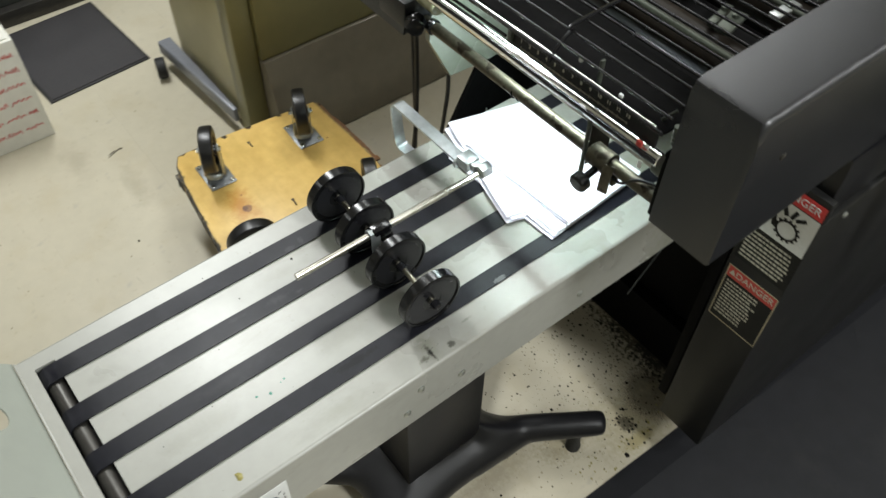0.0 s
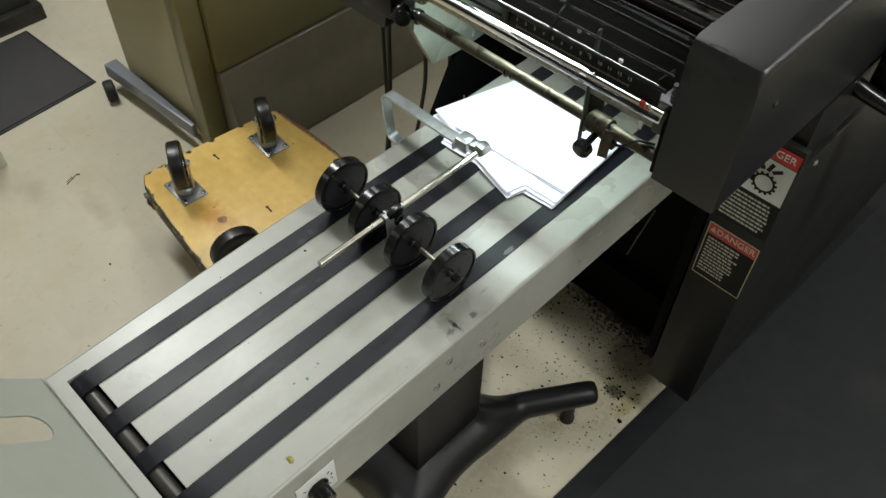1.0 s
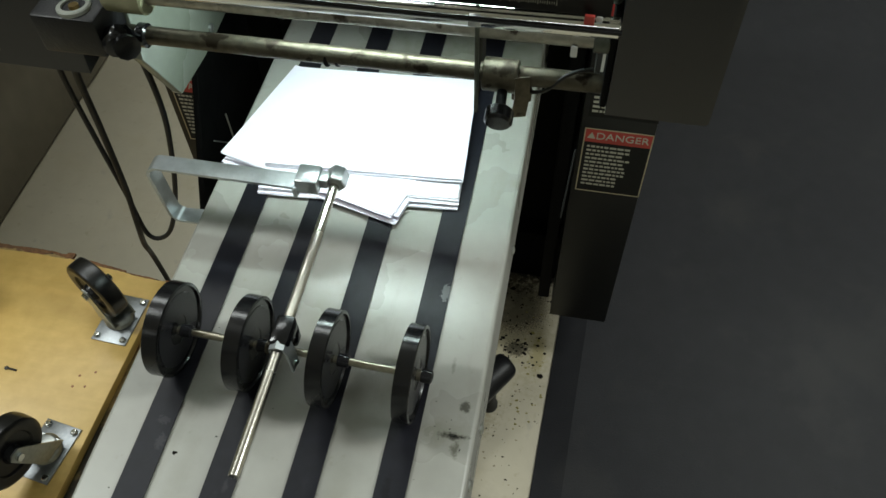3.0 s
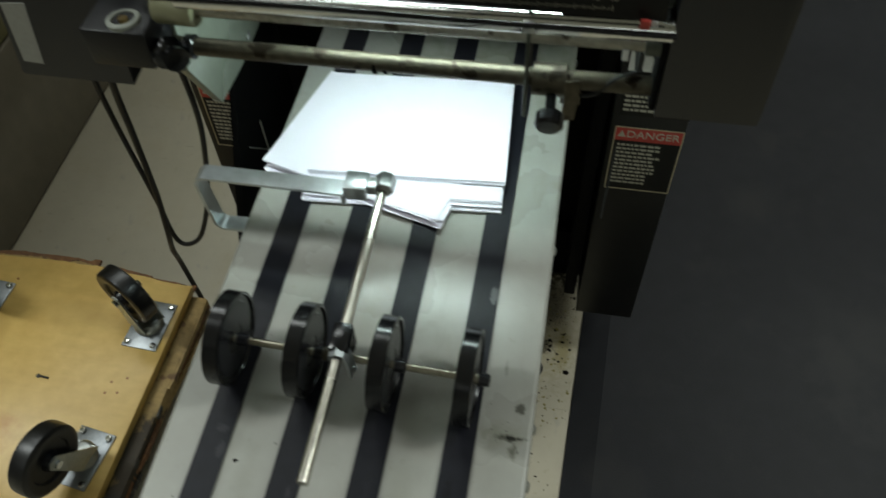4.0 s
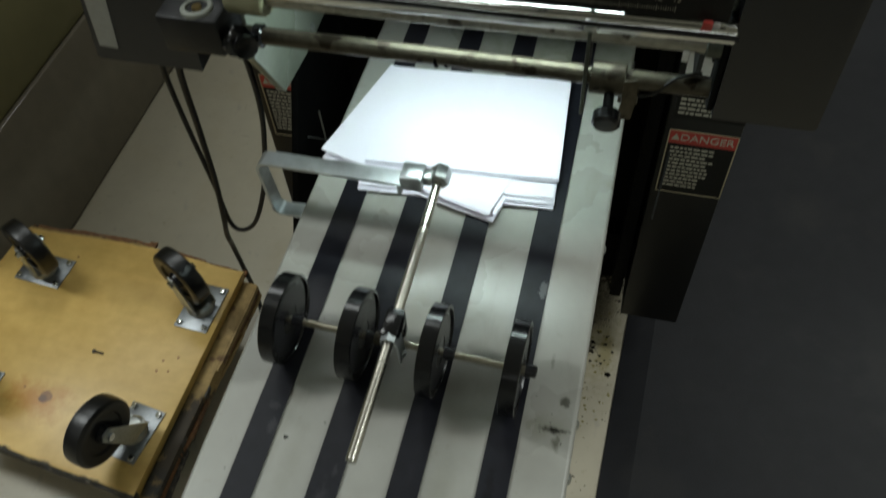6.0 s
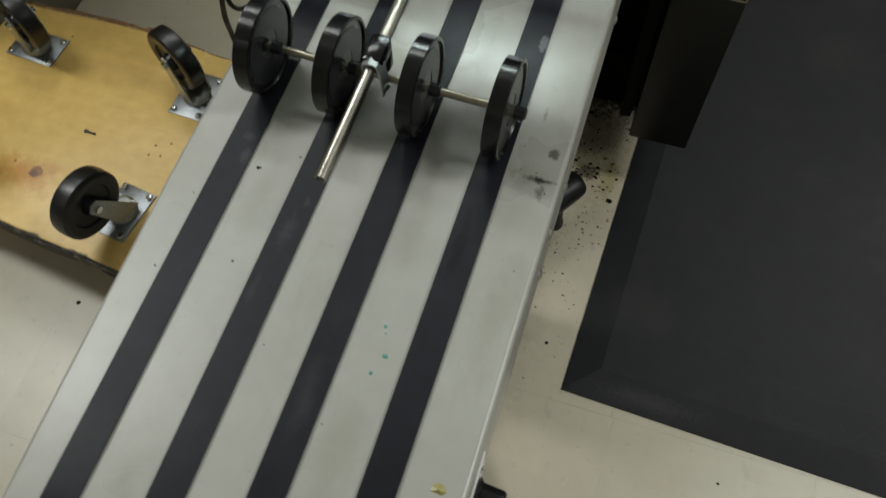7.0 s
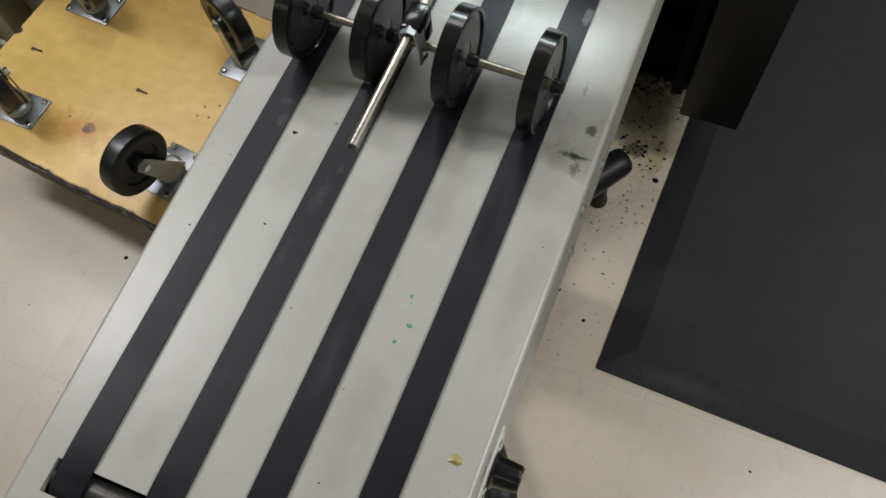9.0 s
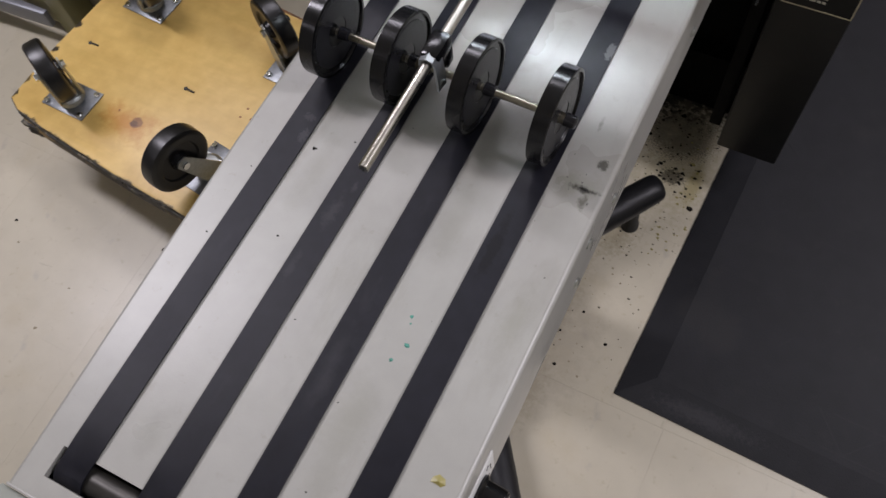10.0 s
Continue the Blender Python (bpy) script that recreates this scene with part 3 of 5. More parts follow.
knob_profile = [(0, 0.0135), (0.002, 0.0140), (0.004, 0.0112), (0.018, 0.0100), (0.020, 0.0096), (0.0205, 0.0086)]
dial_knob = part("dial_knob", turned(knob_profile, DC, (1, 0, 0), 24), "black_plastic", dial, "black fluted knob")
part("knob_cap", turned([(0, 0.0088), (0.001, 0.0086), (0.0013, 0.0)], DC + Vector((0.0203, 0, 0)), (1, 0, 0), 24), "roller", dial, "dull metal cap")

# pedestal
pedestal_col = box(-0.075, 0.028, 0.412, 0.574, 0.075, TOP - SIDE + 0.012, 0.003)
part("column", pedestal_col, "pedestal", conveyor)
MX = -0.0235


def saddle_mesh():
    """Cast hub that flares from the column out to a concave waist."""
    waist = [(0.072, 0.690), (0.080, 0.600), (0.074, 0.525), (0.075, 0.465), (0.086, 0.395), (0.070, 0.335)]
    ring = [(MX, 0.625)] + waist + [(MX, 0.345)] + [(2 * MX - x, y) for x, y in waist[::-1]]
    outer = catmull([(x, y, 0) for x, y in ring + ring[:1]], 6)[:-1]
    bm = bmesh.new()
    rows = []
    for z, f, rear in ((0.040, 1.0, 0.0), (0.060, 1.0, 0.0), (0.072, 0.93, 0.0), (0.082, 0.80, 0.0), (0.091, 0.62, 0.005), (0.098, 0.40, 0.01), (0.104, 0.20, 0.02), (0.110, 0.0, 0.03)):
        row = []
        for p in outer:
            inner = Vector((min(max(p.x, -0.070), 0.023), min(max(p.y, 0.417), 0.569), 0))
            q = inner.lerp(p, f)
            lift = rear * max(0.0, min(1.0, (p.y - 0.56) / 0.05))
            row.append(bm.verts.new(q + Vector((0, 0, z + lift))))
        rows.append(row)
    n = len(outer)
    for a, b in zip(rows, rows[1:]):
        for i in range(n):
            bm.faces.new((a[i], a[(i + 1) % n], b[(i + 1) % n], b[i]))
    bm.faces.new(rows[0][::-1])
    bm.faces.new(rows[-1])
    bmesh.ops.recalc_face_normals(bm, faces=bm.faces[:])
    return bm


arms = []
for sx in (1, -1):
    for sy in (1, -1):
        run = [(0.010, 0.080, 0.050), (0.052, 0.132, 0.056), (0.094, 0.190, 0.066), (0.128, 0.235, 0.073), (0.162, 0.282, 0.079), (0.173, 0.297, 0.079)]
        arms.append(tube([(MX + sx * dx, 0.493 + sy * dy, z) for dx, dy, z in run], [0.027, 0.029, 0.0285, 0.0272, 0.0262, 0.0245], 20, 6))
        pad = turned([(0, 0.015), (0.010, 0.015), (0.018, 0.012), (0.06, 0.011)], (MX + sx * 0.148, 0.493 + sy * 0.250, 0.0), (0, 0, 1), 18)
        part("foot_pad", pad, "rubber", conveyor, "black rubber foot pad")
base = part("cast_base", joined([saddle_mesh()] + arms), "pedestal", conveyor, "dark cast base with four arms")
blend = base.modifiers.new("blend", "REMESH")
blend.mode, blend.voxel_size, blend.use_smooth_shade = "VOXEL", 0.005, True
soft = base.modifiers.new("soft", "SMOOTH")
soft.factor, soft.iterations = 0.5, 34

# ---- rider wheels on their rod ----
WR = 0.0385
WZ = TOP + BT + WR
AY, SKEW = 0.4012, -0.027
rider = thing("rider_wheel_arm", "four black rider wheels on an axle clamped to a rod", "wheel assembly", (0, 0, 0))
arm_rod = part("guide_rod", rod((0.0, 0.2885, 0.783), (-0.001, 0.566, 0.783), 0.0042, 18), "rod_steel", rider, "bright steel rod")
part("axle", rod((-0.104, AY - 0.104 * SKEW, WZ), (0.1085, AY + 0.1085 * SKEW, WZ), 0.0031, 14), "axle", rider, "thin oily steel axle")
WHEELS = [-0.0972, -0.0328, 0.0326, 0.0988]


def wheel_mesh(r, w):
    """Rim with a crowned tread, a recessed web and a hub."""
    h = w / 2
    side = [(h * 0.72, 0.0), (h * 0.72, r * 0.915), (h, r * 0.93), (h, r * 0.985), (h * 0.93, r)]
    return turned([(-a, b) for a, b in side] + [(a, b) for a, b in side[::-1]], (0, 0, 0), (1, 0, 0), 56)


for wx in WHEELS:
    w = part("wheel", wheel_mesh(WR, 0.0128), "black_plastic", rider, "black plastic rider wheel")
    w.matrix_local = pose(wx, AY + wx * SKEW, WZ, 0, 0, -1.5)
    hub = part("hub", turned([(0, 0.0055), (0.008, 0.005), (0.009, 0.0035)], (0.008, 0, 0), (1, 0, 0), 16), "wheel_face", w)
    part("web_ring", turned([(-0.0050, 0.0125), (0.0050, 0.0125), (0.0050, 0.0308), (-0.0050, 0.0308), (-0.0050, 0.0125)], (0, 0, 0), (1, 0, 0), 40), "wheel_face", w, "dull grey web")
part("end_collar", turned([(0, 0.0045), (0.004, 0.0045), (0.0045, 0.0034), (0.007, 0.003), (0.0072, 0)], (0.1035, AY + 0.1035 * SKEW, WZ), (1, SKEW, 0), 16), "axle", rider)
part("clamp", joined([box(-0.0075, 0.0075, AY - 0.012, AY + 0.014, 0.7755, 0.7915, 0.003), box(-0.0065, 0.0065, AY + 0.004, AY + 0.016, 0.758, 0.778, 0.003)]), "black_plastic", rider, "black rod clamp")
CY = AY - 0.010
loop = [(-0.0058, CY, 0.781), (-0.0052, CY, 0.787), (0.0, CY, 0.7905), (0.0052, CY, 0.789), (0.0068, CY, 0.783), (0.0075, CY, 0.771), (0.0078, CY, 0.756)]
part("clamp_bracket", strap(loop, 0.012, 0.0018, (0, 1, 0)), "galv", rider, "bent steel clamp strap")
part("clamp_screw", rod((0.0085, CY, 0.762), (0.0105, CY - 0.001, 0.762), 0.0030, 12), "zinc", rider)
part("axle_collar", rod((-0.018, AY, WZ), (-0.006, AY, WZ), 0.0058, 16), "brass_rod", rider)

# ---- side bracket that holds the rod ----
bracket = thing("rod_bracket", "bent galvanised flat bar clamped to the conveyor edge", "bracket", (0, 0, 0))
bend = [(-0.034, 0.549, 0.786), (-0.160, 0.549, 0.786)]
for k in range(1, 7):
    a = radians(15 * k)
    bend.append((-0.160 - 0.011 * math.sin(a), 0.549, 0.775 + 0.011 * math.cos(a)))
bend += [(-0.171, 0.552, 0.735), (-0.172, 0.556, 0.708)]
for k in range(1, 5):
    a = radians(22.5 * k)
    bend.append((-0.166 - 0.006 * math.cos(a), 0.558, 0.706 - 0.006 * math.sin(a)))
bend += [(-0.146, 0.559, 0.6995)]
part("flat_bar", strap(bend, 0.0165, 0.0028, (0, 1, 0)), "galv", bracket)
part("clip", joined([box(-0.034, -0.0135, 0.543, 0.564, 0.778, 0.794, 0.002), box(-0.036, -0.032, 0.540, 0.56, 0.774, 0.786, 0.001)]), "galv", bracket, "square clip block")
part("rod_nut", turned([(0, 0.0085), (0.001, 0.0095), (0.015, 0.0095), (0.0165, 0.0082)], (-0.0005, 0.5515, 0.785), (0, 1, 0), 6), "zinc", bracket, "hexagon nut")
part("clip_link", box(-0.016, -0.006, 0.549, 0.562, 0.781, 0.791, 0.0015), "zinc", bracket)

# ---- paper ----
random.seed(11)


def sheet(cx, cy, z, turn, curl, w=0.216, d=0.140):
    """One sheet: a thin, slightly curled grid with thickness."""
    bm = bmesh.new()
    nx, ny = 8, 12
    rows = []
    for j in range(ny + 1):
        v = j / ny - 0.5
        rows.append([])
        for i in range(nx + 1):
            u = i / nx - 0.5
            lift = curl * (max(0, -v - 0.28) ** 2 * 3 + max(0, abs(u) - 0.3) ** 2 * 2) + 0.0006 * math.sin(9 * v + 20 * cx) * curl * 30
            rows[-1].append(bm.verts.new((u * w, v * d, max(0, lift))))
    for a, b in zip(rows, rows[1:]):
        for i in range(nx):
            bm.faces.new((a[i], a[i + 1], b[i + 1], b[i]))
    made = bmesh.ops.extrude_face_region(bm, geom=bm.faces[:])
    bmesh.ops.translate(bm, verts=[g for g in made["geom"] if isinstance(g, bmesh.types.BMVert)], vec=(0, 0, -0.0006))
    bmesh.ops.recalc_face_normals(bm, faces=bm.faces[:])
    ob = link_mesh("paper_sheet", bm, "paper", None, True)
    ob.matrix_world = pose(cx, cy, z, 0, 0, turn)
    return tagged(ob, "white paper sheet in a loose shingled stack on the conveyor", "paper", "printed sheets")


SHEETS = [(-0.092, 0.579, 3.6), (-0.093, 0.580, 3.4), (-0.138, 0.609, -14), (-0.140, 0.611, -14.6), (-0.0915, 0.583, 3.6), (-0.093, 0.584, 3.8), (-0.0925, 0.5835, 3.2), (-0.137, 0.614, -13.4), (-0.093, 0.588, 3.0),
          (-0.0945, 0.589, 3.2), (-0.0935, 0.590, 2.8), (-0.1415, 0.617, -15.6), (-0.1425, 0.618, -15), (-0.0915, 0.607, 3.4), (-0.0925, 0.608, 3.6), (-0.0925, 0.609, 3.4), (-0.0925, 0.6085, 3.4)]
zz = TOP + BT + 0.0008
for fx, fy, turn in SHEETS:
    wide = 0.192 if turn > 0 else 0.190
    mid = Matrix.Rotation(radians(turn), 2) @ Vector((wide / 2, 0.070))
    sheet(fx + mid.x, fy + mid.y, zz, turn, random.uniform(0.002, 0.008), wide)
    zz += 0.00065
sheet(-0.012, 0.945, TOP + BT + 0.001, 2, 0.01)

# ---- folding machine ----
machine = thing("folding_machine", "charcoal paper folding machine with wire guard and warning labels", "folding machine", (0, 0, 0))


def hood(outer_low, outer_top, inner, front, lean, low, low_back, top, back):
    """Side cover: rounded front edge, side face leaning slightly inwards."""
    lip = front + lean
    pts = [(front, low), (lip, top - 0.012), (lip + 0.004, top - 0.003), (lip + 0.012, top), (back, top), (back, low_back), (front + 0.18, low_back)]
    bm = bmesh.new()
    a = [bm.verts.new((inner, y, z)) for y, z in pts]
    b = [bm.verts.new((outer_low + (outer_top - outer_low) * (z - low) / (top - low), y, z)) for y, z in pts]
    n = len(pts)
    bm.faces.new(a)
    bm.faces.new(b[::-1])
    for i in range(n):
        bm.faces.new((a[i], b[i], b[(i + 1) % n], a[(i + 1) % n]))
    bmesh.ops.recalc_face_normals(bm, faces=bm.faces[:])
    outer = [e for e in bm.edges if all(v in b for v in e.verts)]
    upper = [e for e in outer if all(v.co.z > top - 0.02 for v in e.verts)]
    lower = [e for e in outer if e not in upper]
    bmesh.ops.bevel(bm, geom=upper, offset=0.008, segments=4, affect="EDGES", profile=0.5)
    lower = [e for e in lower if e.is_valid]
    bmesh.ops.bevel(bm, geom=lower, offset=0.004, segments=3, affect="EDGES", profile=0.5)
    return bm


right_hood = part("side_cover", hood(0.2965, 0.2955, 0.217, 0.597, 0.003, 0.861, 0.861, 1.046, 1.75), "hood", machine, "charcoal powder-coated side cover")
left_hood = part("side_cover", hood(-0.362, -0.345, -0.250, 0.622, 0.020, 0.812, 0.830, 1.019, 1.75), "hood", machine, "charcoal powder-coated side cover")
for sy, sz in ((0.656, 0.980), (1.02, 0.965)):
    part("screw", turned([(0, 0.0042), (0.0015, 0.0042), (0.0026, 0.0025), (0.003, 0)], (0.2955, sy, sz), (1, 0, 0.01), 14), "roller", right_hood)
part("screw", turned([(0, 0.005), (0.0015, 0.005), (0.003, 0.003), (0.0033, 0)], (0.299, 0.924, 0.721), (1, 0, 0), 14), "zinc", machine)

# lower body: leg panels, recess, inside kept dark by near-black walls
right_leg = part("leg_panel", joined([box(0.206, 0.299, 0.864, 1.75, 0.131, 0.738, 0.003), box(0.206, 0.299, 0.864, 0.876, 0.7385, 0.776, 0.001)]), "body", machine, "charcoal leg panel with warning labels")
left_leg = part("leg_panel", box(-0.355, -0.262, 0.864, 1.75, 0.131, 0.775, 0.003), "body", machine, "charcoal leg panel")
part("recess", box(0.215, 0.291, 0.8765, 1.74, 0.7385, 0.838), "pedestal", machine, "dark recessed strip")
# black strip for the shadow line under the cover
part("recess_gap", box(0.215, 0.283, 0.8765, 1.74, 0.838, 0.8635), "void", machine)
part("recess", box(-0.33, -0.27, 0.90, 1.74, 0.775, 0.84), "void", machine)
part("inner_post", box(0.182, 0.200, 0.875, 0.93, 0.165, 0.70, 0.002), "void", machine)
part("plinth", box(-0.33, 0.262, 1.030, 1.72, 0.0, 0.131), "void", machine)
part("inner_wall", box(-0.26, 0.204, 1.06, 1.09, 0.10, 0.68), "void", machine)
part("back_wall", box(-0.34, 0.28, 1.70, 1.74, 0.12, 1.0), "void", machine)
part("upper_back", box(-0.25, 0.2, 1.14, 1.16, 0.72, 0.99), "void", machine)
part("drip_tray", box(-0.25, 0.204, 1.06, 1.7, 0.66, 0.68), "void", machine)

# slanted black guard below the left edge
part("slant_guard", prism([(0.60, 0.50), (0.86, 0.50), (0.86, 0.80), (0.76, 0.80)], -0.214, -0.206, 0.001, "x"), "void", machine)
part("guard_wire", rod((-0.2045, 0.748, 0.646), (-0.2045, 0.749, 0.595), 0.0011, 8), "zinc", machine, "thin bright wire")
part("guard_wire", rod((-0.2045, 0.7075, 0.6427), (-0.2045, 0.749, 0.595), 0.0009, 8), "zinc", machine, "thin bright wire")

# cream inner frame
cream = prism([(0.628, 0.936), (0.620, 0.838), (0.658, 0.763), (0.72, 0.759), (0.80, 0.765), (0.838, 0.792), (0.838, 0.86), (0.70, 0.905), (0.66, 0.934)], -0.198, -0.188, 0.0015, "x")
part("side_frame", cream, "cream", machine, "cream enamel side frame")
part("side_frame", box(0.207, 0.212, 0.70, 1.1, 0.80, 0.98, 0.001), "body", machine, "dark side frame")
part("frame_bolt", turned([(0, 0.0048), (0.002, 0.0048), (0.0032, 0.003), (0.0034, 0)], (-0.188, 0.744, 0.776), (1, 0, 0), 16), "zinc", machine)
part("rod_cap", turned([(0, 0.008), (0.002, 0.0105), (0.009, 0.0105), (0.011, 0.008), (0.011, 0)], (-0.178, 0.613, 0.8740), (1, 0, 0), 20), "black_plastic", machine, "black end cap of the rod")
part("end_bush", turned([(0, 0.0095), (0.001, 0.0105), (0.011, 0.0105), (0.012, 0.0095)], (0.200, 0.609, 0.9245), (1, 0, 0), 24), "tin", machine)
part("frame_spring", turned([(0, 0.003), (0.003, 0.0042), (0.006, 0.003), (0.009, 0.0042), (0.012, 0.003), (0.015, 0.0042), (0.018, 0.003), (0.028, 0.003)], (0.2115, 0.611, 0.9565), (0.02, -0.2, 1), 14), "tin", machine, "worn spring by the cover")
part("link_rod", rod((0.1879, 0.6125, 0.970), (0.2011, 0.6159, 0.990), 0.0018, 10), "tin", machine)
part("white_tab", box(0.184, 0.189, 0.599, 0.601, 0.9125, 0.9225, 0.0008), "label_white", machine, "small white tab")
part("white_tab", box(0.1985, 0.2030, 0.5815, 0.5828, 0.960, 0.9645, 0.0006), "label_white", machine, "small white tab")
part("white_tab", box(0.1495, 0.1540, 0.589, 0.592, 0.9865, 0.9905, 0.0006), "label_white", machine, "small white tab")
part("rod_boss", turned([(0, 0.0135), (0.002, 0.0148), (0.033, 0.0148), (0.0345, 0.0135)], (-0.188, 0.610, 0.9175), (1, 0, 0), 28), "boss", machine, "yellowed cream round boss")

# rods across the machine
part("cross_rod", rod((-0.19, 0.613, 0.8745), (0.216, 0.611, 0.8795), 0.0078, 24), "brass_rod", machine, "oily dull steel rod")
part("cross_rod", rod((-0.156, 0.589, 0.9435), (0.216, 0.588, 0.9520), 0.0078, 28), "chrome", machine, "bright chrome rod")
part("cross_rod", rod((-0.18, 0.612, 0.9175), (0.214, 0.609, 0.9250), 0.0080, 24), "dull_rod", machine, "dull grey steel rod")
for cx, r, mt in ((-0.013, 0.0095, "void"), (-0.004, 0.0085, "void")):
    part("rod_ring", rod((cx, 0.612, 0.875), (cx + 0.004, 0.612, 0.875), r * 0.9, 20), mt, machine)
part("end_plate", prism([(0.599, 0.866), (0.612, 0.860), (0.630, 0.864), (0.630, 0.955), (0.599, 0.955)], 0.2115, 0.2165, 0.0015, "x"), "void", machine, "black end plate")
collar = part("sliding_collar", turned([(0, 0.0125), (0.001, 0.0135), (0.027, 0.0135), (0.028, 0.0125)], (0.118, 0.611, 0.877), (1, 0, 0), 28), "brass_rod", machine, "brass-toned sliding collar")
part("thumb_stem", rod((0.135, 0.604, 0.872), (0.136, 0.577, 0.867), 0.0042, 14), "void", collar)
part("thumb_knob", turned([(0, 0.009), (0.002, 0.0112), (0.011, 0.0115), (0.0135, 0.0095), (0.0145, 0)], (0.136, 0.582, 0.868), (0, -1, -0.25), 24), "black_plastic", collar, "black thumb knob")
part("gauge_bar", box(0.1125, 0.1155, 0.598, 0.604, 0.845, 1.003, 0.0008), "tin", collar, "flat gauge bar")
part("gauge_plate", box(0.1135, 0.1155, 0.606, 0.640, 0.858, 0.936, 0.0006), "fold", collar, "dark gauge plate")
part("gauge_clip", box(0.1105, 0.1195, 0.578, 0.598, 0.9475, 0.9555, 0.001), "zinc", collar, "bright clip")
part("pointer", box(0.1170, 0.1218, 0.5795, 0.582, 0.9845, 0.992, 0.001), "label_white", collar, "white pointer")
part("lower_clip", joined([strap([(0.150, 0.602, 0.885), (0.151, 0.598, 0.868), (0.149, 0.6, 0.845)], 0.012, 0.0018, (1, 0.3, 0)), box(0.142, 0.158, 0.604, 0.612, 0.858, 0.868, 0.001)]), "brass_rod", collar)
part("wire", tube([(0.150, 0.607, 0.866), (0.168, 0.604, 0.872), (0.185, 0.607, 0.889), (0.203, 0.615, 0.89)], 0.0016, 8), "rubber", collar)

# ruler: dark scale bar with ivory figures
ruler = part("scale_bar", box(0.003, 0.208, 0.583, 0.586, 0.9635, 0.9845, 0.0006), "label_black", machine, "black scale bar with ivory figures and ticks")
tilt = Euler((radians(90), 0, 0)).to_matrix().to_4x4()
R1, STEP = 0.0177, 0.01275
for k in range(13):
    rx, rise = R1 + STEP * k, 0.0010 + 0.00028 * k
    letters("figure", str(k + 1), 0.0060, Matrix.Translation((rx, 0.5826, 0.9755 + rise)) @ tilt, "ruler_text", ruler)
    for j in range(8):
        hgt = 0.0040 if j == 0 else (0.0028 if j == 4 else 0.0016)
        if k == 12 and j:
            break
        tk = box(rx - 0.00022, rx + 0.00022, 0.5824, 0.583, 0, hgt)
        tk = moved(tk, Matrix.Translation((STEP * j / 8, 0, 0.9652 + rise + (0.0040 - hgt) / 2)))
        part("tick", tk, "ruler_text", ruler, shade=False)
part("scale_slider", box(-0.0010, 0.0050, 0.579, 0.587, 0.966, 0.9845, 0.001), "tin", ruler, "worn grey slider")
part("scale_lip", tube([(-0.075, 0.580, 0.9868), (0.02, 0.580, 0.9892), (0.11, 0.580, 0.9902), (0.205, 0.580, 0.9915)], 0.0021, 12), "chrome", machine, "bright lip over the scale")
for line, r in (([(-0.217, 0.576, 0.9765), (-0.0855, 0.576, 0.9866), (0.0584, 0.576, 0.9895), (0.2168, 0.576, 0.9925)], 0.0016), ([(-0.217, 0.576, 0.966), (-0.11, 0.576, 0.9727), (0.0, 0.576, 0.9762)], 0.0018), ([(-0.217, 0.576, 0.9505), (-0.0689, 0.576, 0.9552), (0.06, 0.576, 0.9560), (0.2168, 0.576, 0.9575)], 0.0020)):
    part("front_bar", tube(line, r, 10), "grille", machine, "black guard bar")

# wire guard over the rollers
guard = part("wire_guard", tube([(-0.215, 0.572, 0.974), (-0.215, 0.577, 0.988), (-0.215, 0.60, 1.012), (-0.215, 0.65, 1.018), (-0.215, 1.2, 1.018)], 0.0018, 8), "grille", machine, "black wire guard")
profile = [(0.574, 0.993), (0.585, 1.004), (0.599, 1.012), (0.618, 1.017)] + [(0.636 + 0.0185 * k, 1.0185) for k in range(26)]
bar_mesh = None
for by, bz in profile:
    if bar_mesh is None:
        first = part("guard_bar", rod((-0.217, 0, -0.0036), (0.2168, 0, 0.003), 0.0016, 10), "grille", guard)
        bar_mesh = first.data
        first.location = (0, by, bz)
    else:
        ob = new("guard_bar", bar_mesh)
        ob.parent, ob.location = guard, (0, by, bz)
for gx in (-0.073, 0.070):
    part("guard_hoop", tube([(gx, 0.571, 0.988), (gx, 0.577, 0.996), (gx, 0.599, 1.013), (gx, 0.65, 1.022), (gx, 1.15, 1.022)], 0.0022, 8), "grille", guard)

part("lamp_housing", prism([(0.600, 0.9700), (0.643, 0.9685), (0.643, 0.9655), (0.662, 0.9655), (0.662, 0.9685), (0.686, 0.9700), (0.686, 0.9730), (0.600, 0.9730)], -0.17, 0.2045, 0.0005, "x"), "void", machine, "black housing of the work lamp")

part("red_tag", box(0.1905, 0.1975, 0.5768, 0.5795, 0.9605, 0.9680, 0.0008), "rust_knob", machine, "small red tag")

# fold rollers and fittings behind the guard
for ry, rz, rr, mt in ((0.70, 0.935, 0.026, "void"), (0.755, 0.955, 0.024, "fold"), (0.815, 0.93, 0.028, "void"), (0.88, 0.955, 0.024, "fold"), (0.95, 0.94, 0.03, "fold"), (1.03, 0.95, 0.028, "void")):
    part("fold_roller", rod((-0.185, ry, rz), (0.2, ry, rz), rr, 28, 0.05), mt, machine)
for sx, sy, sz in ((-0.12, 0.76, 0.985), (0.02, 0.83, 0.985), (0.10, 0.86, 0.99), (0.16, 0.90, 0.99), (0.05, 0.93, 0.985), (-0.05, 0.90, 0.985)):
    part("adjuster", joined([box(sx - 0.012, sx + 0.012, sy - 0.02, sy + 0.02, sz - 0.008, sz, 0.002), rod((sx, sy, sz - 0.002), (sx, sy, sz + 0.01), 0.005, 12)]), "zinc", machine)
rnd = random.Random(41)
